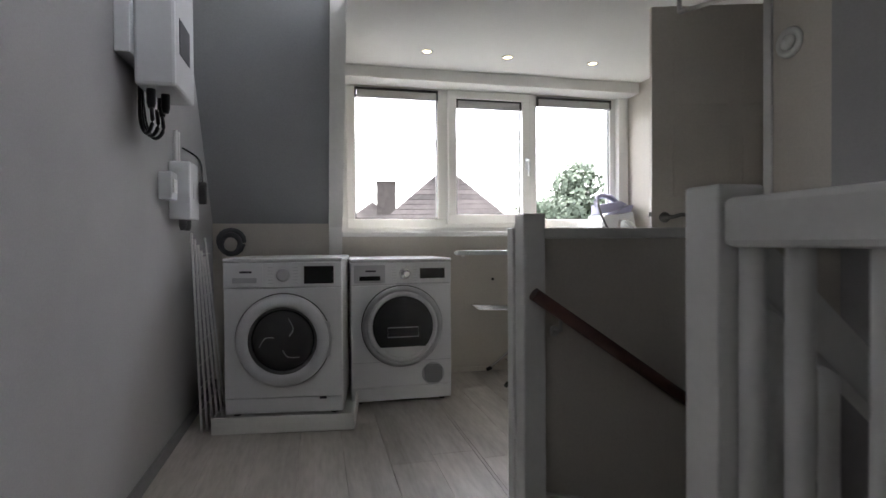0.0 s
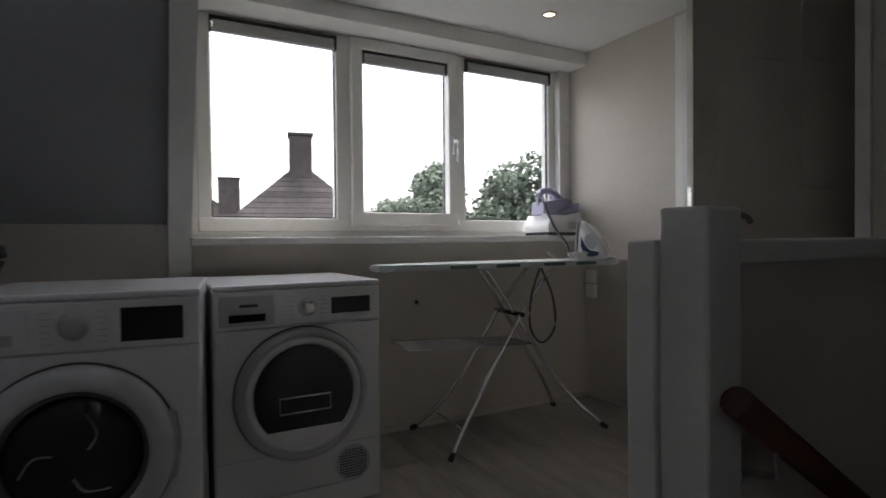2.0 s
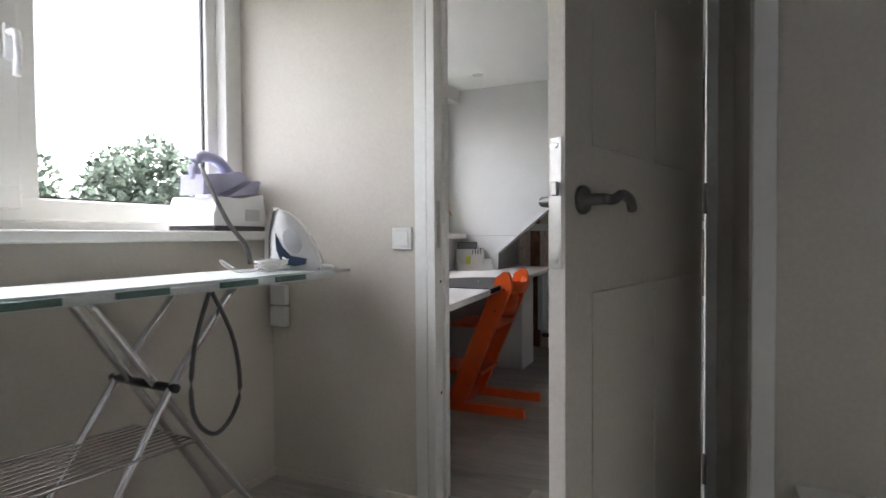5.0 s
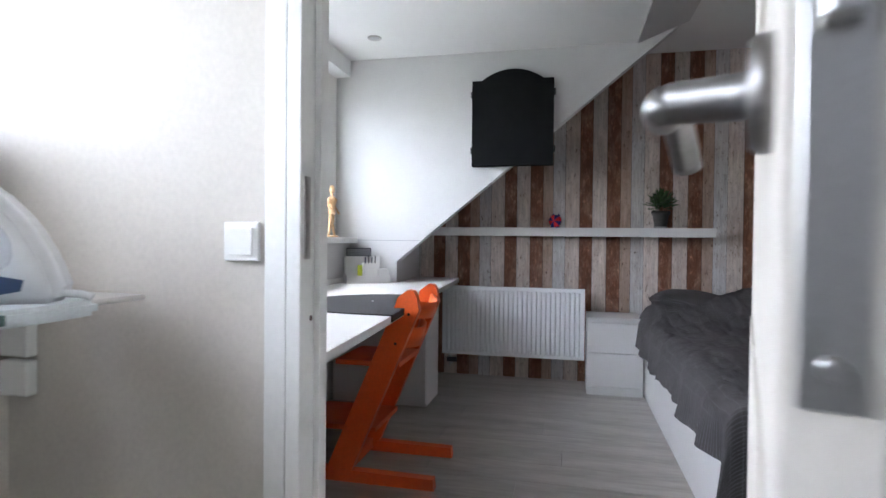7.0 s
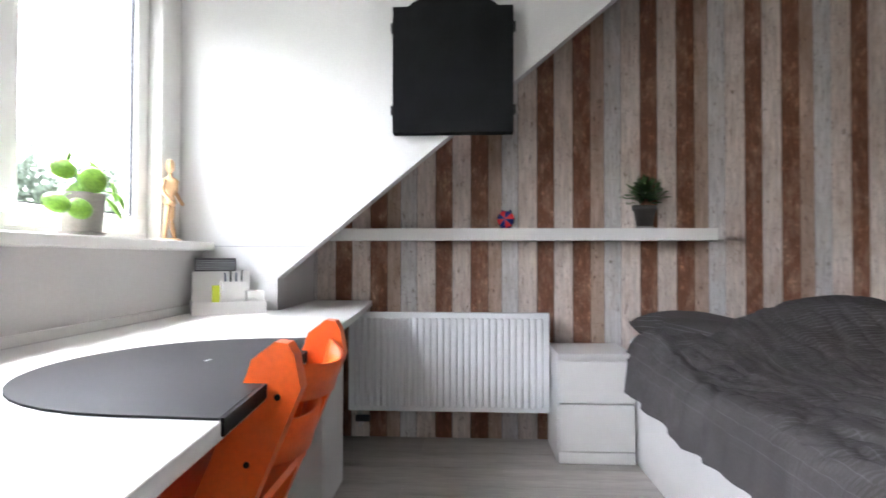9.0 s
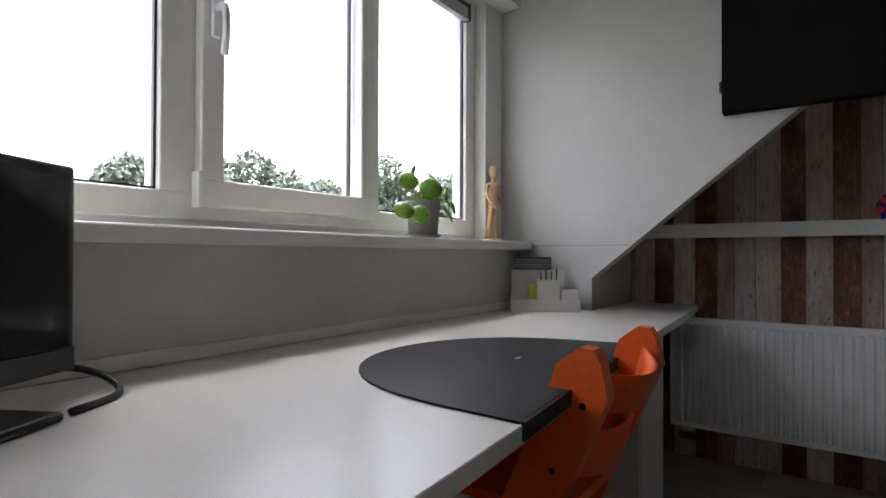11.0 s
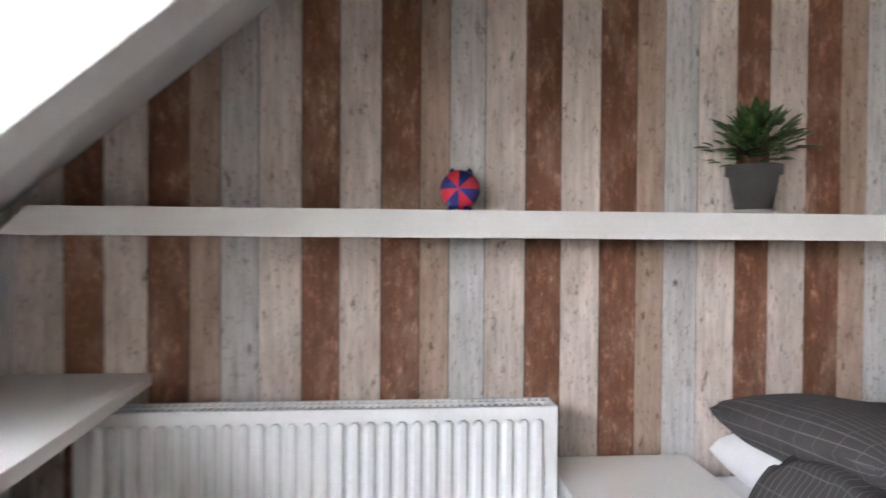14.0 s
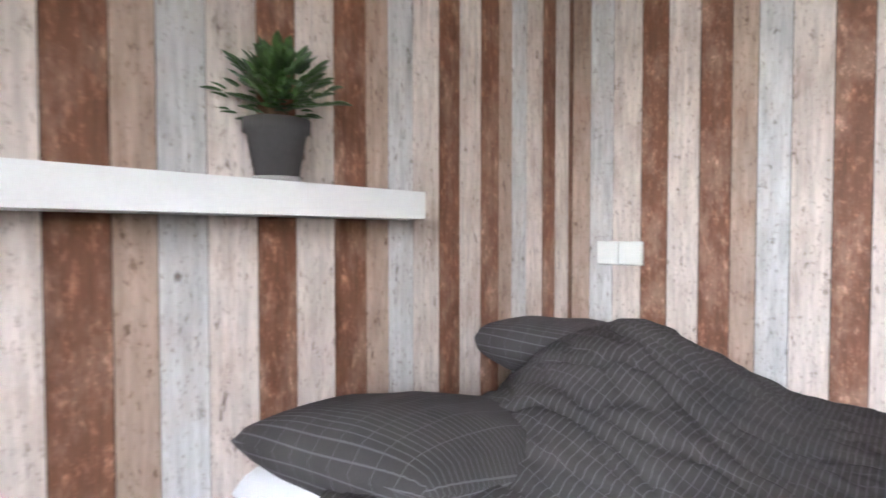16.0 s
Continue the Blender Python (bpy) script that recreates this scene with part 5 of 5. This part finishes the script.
def duvet():
    bm = bmesh.new()
    uvl = bm.loops.layers.uv.new("UVMap")
    nx, ny = 170, 150
    rows = []
    for i in range(nx + 1):
        u = i / nx * 2.32
        x = 3.03 - 0.03 * math.sin(min(1, (0.36 - u) / 0.1) * math.pi / 2) if u < 0.36 else 3.03 + (u - 0.36) * (5.06 - 3.03) / 1.96
        drop = max(0.0, 0.36 - u) * 0.9
        row = []
        for j in range(ny + 1):
            s = j / ny * 1.92
            hem = 0.335 + 0.035 * noise.noise(Vector((x * 2.2, 1.0, 0))) + 0.015 * noise.noise(Vector((x * 7, 3, 0)))
            flat = 1.34
            if s <= flat:
                y, z = 0.545 + s, 0.535
            else:
                t = (s - flat) / (1.92 - flat)
                ang = min(1.0, t * 3.2) * math.pi / 2
                y = 0.545 + flat + 0.085 * math.sin(ang) + 0.035 * t * (0.6 + noise.noise(Vector((x * 5, 9, 0))))
                z = 0.535 - 0.085 * (1 - math.cos(ang)) - max(0, t - 0.31) / 0.69 * (0.45 - hem)
            p = Vector((x, y, max(z - drop, 0.16 + 0.05 * noise.noise(Vector((y * 6, u, 2))))))
            fold = 0.013 * noise.noise(Vector((x * 3.1, y * 4.2, 0.3))) + 0.005 * noise.noise(Vector((x * 22 - y * 9, y * 15 + x * 6, 5.1))) + 0.008 * noise.noise(Vector((x * 9 + y * 5, y * 6 - x * 4, 1.7)))
            ridge = 0.010 * abs(noise.noise(Vector((x * 5.5 + 3 * y, y * 3.5, 4.0)))) ** 0.7 - 0.012 * max(0.0, 1 - 8 * abs(noise.noise(Vector((x * 4 - 5 * y, y * 7 + x * 2, 8.0))))) - 0.009 * max(0.0, 1 - 8 * abs(noise.noise(Vector((x * 9 + 4 * y, y * 10, 2.0)))))
            hump = 0.25 * math.exp(-((x - 4.93) / 0.26) ** 2) * (0.35 + 0.65 * math.exp(-((y - 1.08) / 0.40) ** 2)) * (1 if s < flat else max(0, 1 - (s - flat) / 0.15))
            if s <= flat:
                p.z += (fold + ridge + hump) * (1 if u > 0.36 else 0.2)
                if u < 0.36:
                    p.x -= abs(fold) * 1.2
            else:
                p.y += fold * 1.1 + 0.012 * math.sin(x * 22 + 3 * noise.noise(Vector((x * 3, 0, 0)))) * t
                p.z += (fold + ridge + hump) * max(0, 1 - t * 2.5)
            row.append((bm.verts.new(p), (u, s)))
        rows.append(row)
    for a, b in zip(rows, rows[1:]):
        for j in range(ny):
            q = (a[j], b[j], b[j + 1], a[j + 1])
            f = bm.faces.new([v for v, _ in q])
            f.smooth = True
            for lp, (_, uv) in zip(f.loops, q):
                lp[uvl].uv = uv
    d = tagged(part("duvet", bm, CHECK), "rumpled dark grey duvet with thin pale check lines on the bed", "duvet")
    mod = d.modifiers.new("thickness", "SOLIDIFY")
    mod.thickness, mod.offset = 0.03, -1.0


duvet()

# ---- outside ----
structure("ground", B(-400, 12, -5.6, 400, 900, -5.5), GRASS, "green gardens and grass below the houses", "ground")


def house(m, half, depth, eaves, ridge, chimney, label):
    h = thing("house", m, label, "house")
    part("wall", B(-half, 0, -5.5, half, depth, eaves), BRICK, h)
    e = 0.35
    a, b, c, d = (-half - e, -e, eaves), (half + e, -e, eaves), (half + e, depth + e, eaves), (-half - e, depth + e, eaves)
    r0, r1 = Vector((0, depth * 0.36, ridge)), Vector((0, depth * 0.64, ridge))
    bm = bmesh.new()
    for q in ((a, b, r0), (b, c, r1, r0), (c, d, r1), (d, a, r0, r1)):
        bm.faces.new([bm.verts.new(p) for p in q])
    bm.faces.new([bm.verts.new(p) for p in (a, d, c, b)])
    roof = part("roof", bm, ROOFTILE, h)
    A, Bv = Vector(a), Vector(b)
    n = 26
    for side in range(2):
        for k in range(n):
            u0, u1 = k / n, (k + 1) / n
            if side == 0:
                p, q, s, t = A.lerp(r0, u0), Bv.lerp(r0, u0), Bv.lerp(r0, u1), A.lerp(r0, u1)
            else:
                D = Vector(d)
                p, q, s, t = D.lerp(r1, u0), A.lerp(r0, u0), A.lerp(r0, u1), D.lerp(r1, u1)
            up = Vector((0, 0, 0.03))
            t2 = bmesh.new()
            t2.faces.new([t2.verts.new(v) for v in (p + up, q + up, s + Vector((0, 0, 0.01)), t + Vector((0, 0, 0.01)))])
            t2.faces.new([t2.verts.new(v) for v in (p, q, q + up, p + up)])
            part("tile_course", t2, ROOFTILE, roof)
    cx, cw, ct = chimney
    part("chimney", B(cx - cw / 2, depth * 0.36 - cw / 2, ridge - 1.2, cx + cw / 2, depth * 0.36 + cw / 2, ct, bevel=0.03), BRICK, h)
    part("chimney_cap", B(cx - cw / 2 - 0.05, depth * 0.36 - cw / 2 - 0.05, ct + 0.001, cx + cw / 2 + 0.05, depth * 0.36 + cw / 2 + 0.05, ct + 0.10), BRICK, h)


house(pose(4.63, 19.5, 0, 0, 0, -12), 5.6, 8.0, -1.3, 4.1, (0.0, 0.85, 5.05), "brown brick house with a tiled hip roof and chimney")
house(pose(4.2, 44, 0, 0, 0, -8), 6.5, 9.0, -0.8, 4.4, (1.2, 1.6, 6.0), "more distant brick house with a chimney")


def tree(x, y, top, r, seed, label="round-crowned leafy green tree behind the houses"):
    rng = random.Random(seed)
    t = thing("tree", pose(x, y, -5.5), label, "tree", "trees outside")
    H = top + 5.5
    part("trunk", tube(bmesh.new(), [(0, 0, 0), (0.05, 0.02, H * 0.3), (-0.05, 0.05, H * 0.65)], 0.22, 8, r_end=0.09), BARK, t)
    for k in range(5):
        a = k * 1.26 + rng.random()
        part("limb", tube(bmesh.new(), [(0, 0, H * (0.32 + 0.06 * k)), (0.45 * r * math.cos(a), 0.45 * r * math.sin(a), H * (0.50 + 0.06 * k)), (0.75 * r * math.cos(a), 0.75 * r * math.sin(a), H * (0.60 + 0.05 * k))], 0.09, 6, r_end=0.03), BARK, t)
    hc = H * 0.36
    lobes = [(Vector((rng.uniform(-0.6, 0.6) * r, rng.uniform(-0.6, 0.6) * r, H - hc + rng.uniform(-0.75, 0.62) * hc)), rng.uniform(0.35, 0.6) * r) for _ in range(16)] + [(Vector((0, 0, H - 0.42 * r)), 0.42 * r), (Vector((0, 0, H - hc)), 0.75 * r)]
    vs, fs = [], []
    for c, lr in lobes:
        for _ in range(620):
            d = Vector((rng.gauss(0, 1), rng.gauss(0, 1), rng.gauss(0, 1))).normalized()
            p = c + d * lr * rng.uniform(0.7, 1.06)
            u = Vector((rng.gauss(0, 1), rng.gauss(0, 1), rng.gauss(0, 1))).normalized()
            w = u.cross(d).normalized()
            sz = rng.uniform(0.08, 0.19)
            i = len(vs)
            vs += [p + u * sz, p + w * sz * 0.6, p - u * sz, p - w * sz * 0.6]
            fs.append((i, i + 1, i + 2, i + 3))
    me = bpy.data.meshes.new("crown")
    me.from_pydata(vs, [], fs)
    me.materials.append(TREELEAF)
    ob = new("crown", me)
    ob.parent = t


for k, (yaw, dist, top, r) in enumerate(((27.6, 30, 5.4, 2.3), (37.5, 27, 5.3, 2.3), (43.5, 30, 4.6, 2.1), (49, 26, 5.2, 2.5), (55, 28, 4.7, 2.4), (22.5, 42, 4.3, 2.6), (61, 25, 4.6, 2.6), (24.5, 38, 4.1, 2.2), (33, 40, 3.6, 2.6))):
    a = radians(yaw)
    tree(0.3 + dist * math.sin(a), 1.2 + dist * math.cos(a), top, r, 20 + k)
hv, hf = [], []
hrng = random.Random(99)
for _ in range(9000):
    p = Vector((hrng.uniform(4, 60), hrng.uniform(44, 50), -5.5 + hrng.random() ** 0.6 * 7.3))
    u = Vector((hrng.gauss(0, 1), hrng.gauss(0, 1), hrng.gauss(0, 1))).normalized() * 0.3
    w = u.cross(Vector((0.3, 1, 0.2))).normalized() * 0.25
    i = len(hv)
    hv += [p + u, p + w, p - u, p - w]
    hf.append((i, i + 1, i + 2, i + 3))
hme = bpy.data.meshes.new("far_woods")
hme.from_pydata(hv, [], hf)
hme.materials.append(TREELEAF)
tagged(new("far_woods", hme), "distant strip of green shrubs and trees", "woods", kind="stuff")

paper_strips()
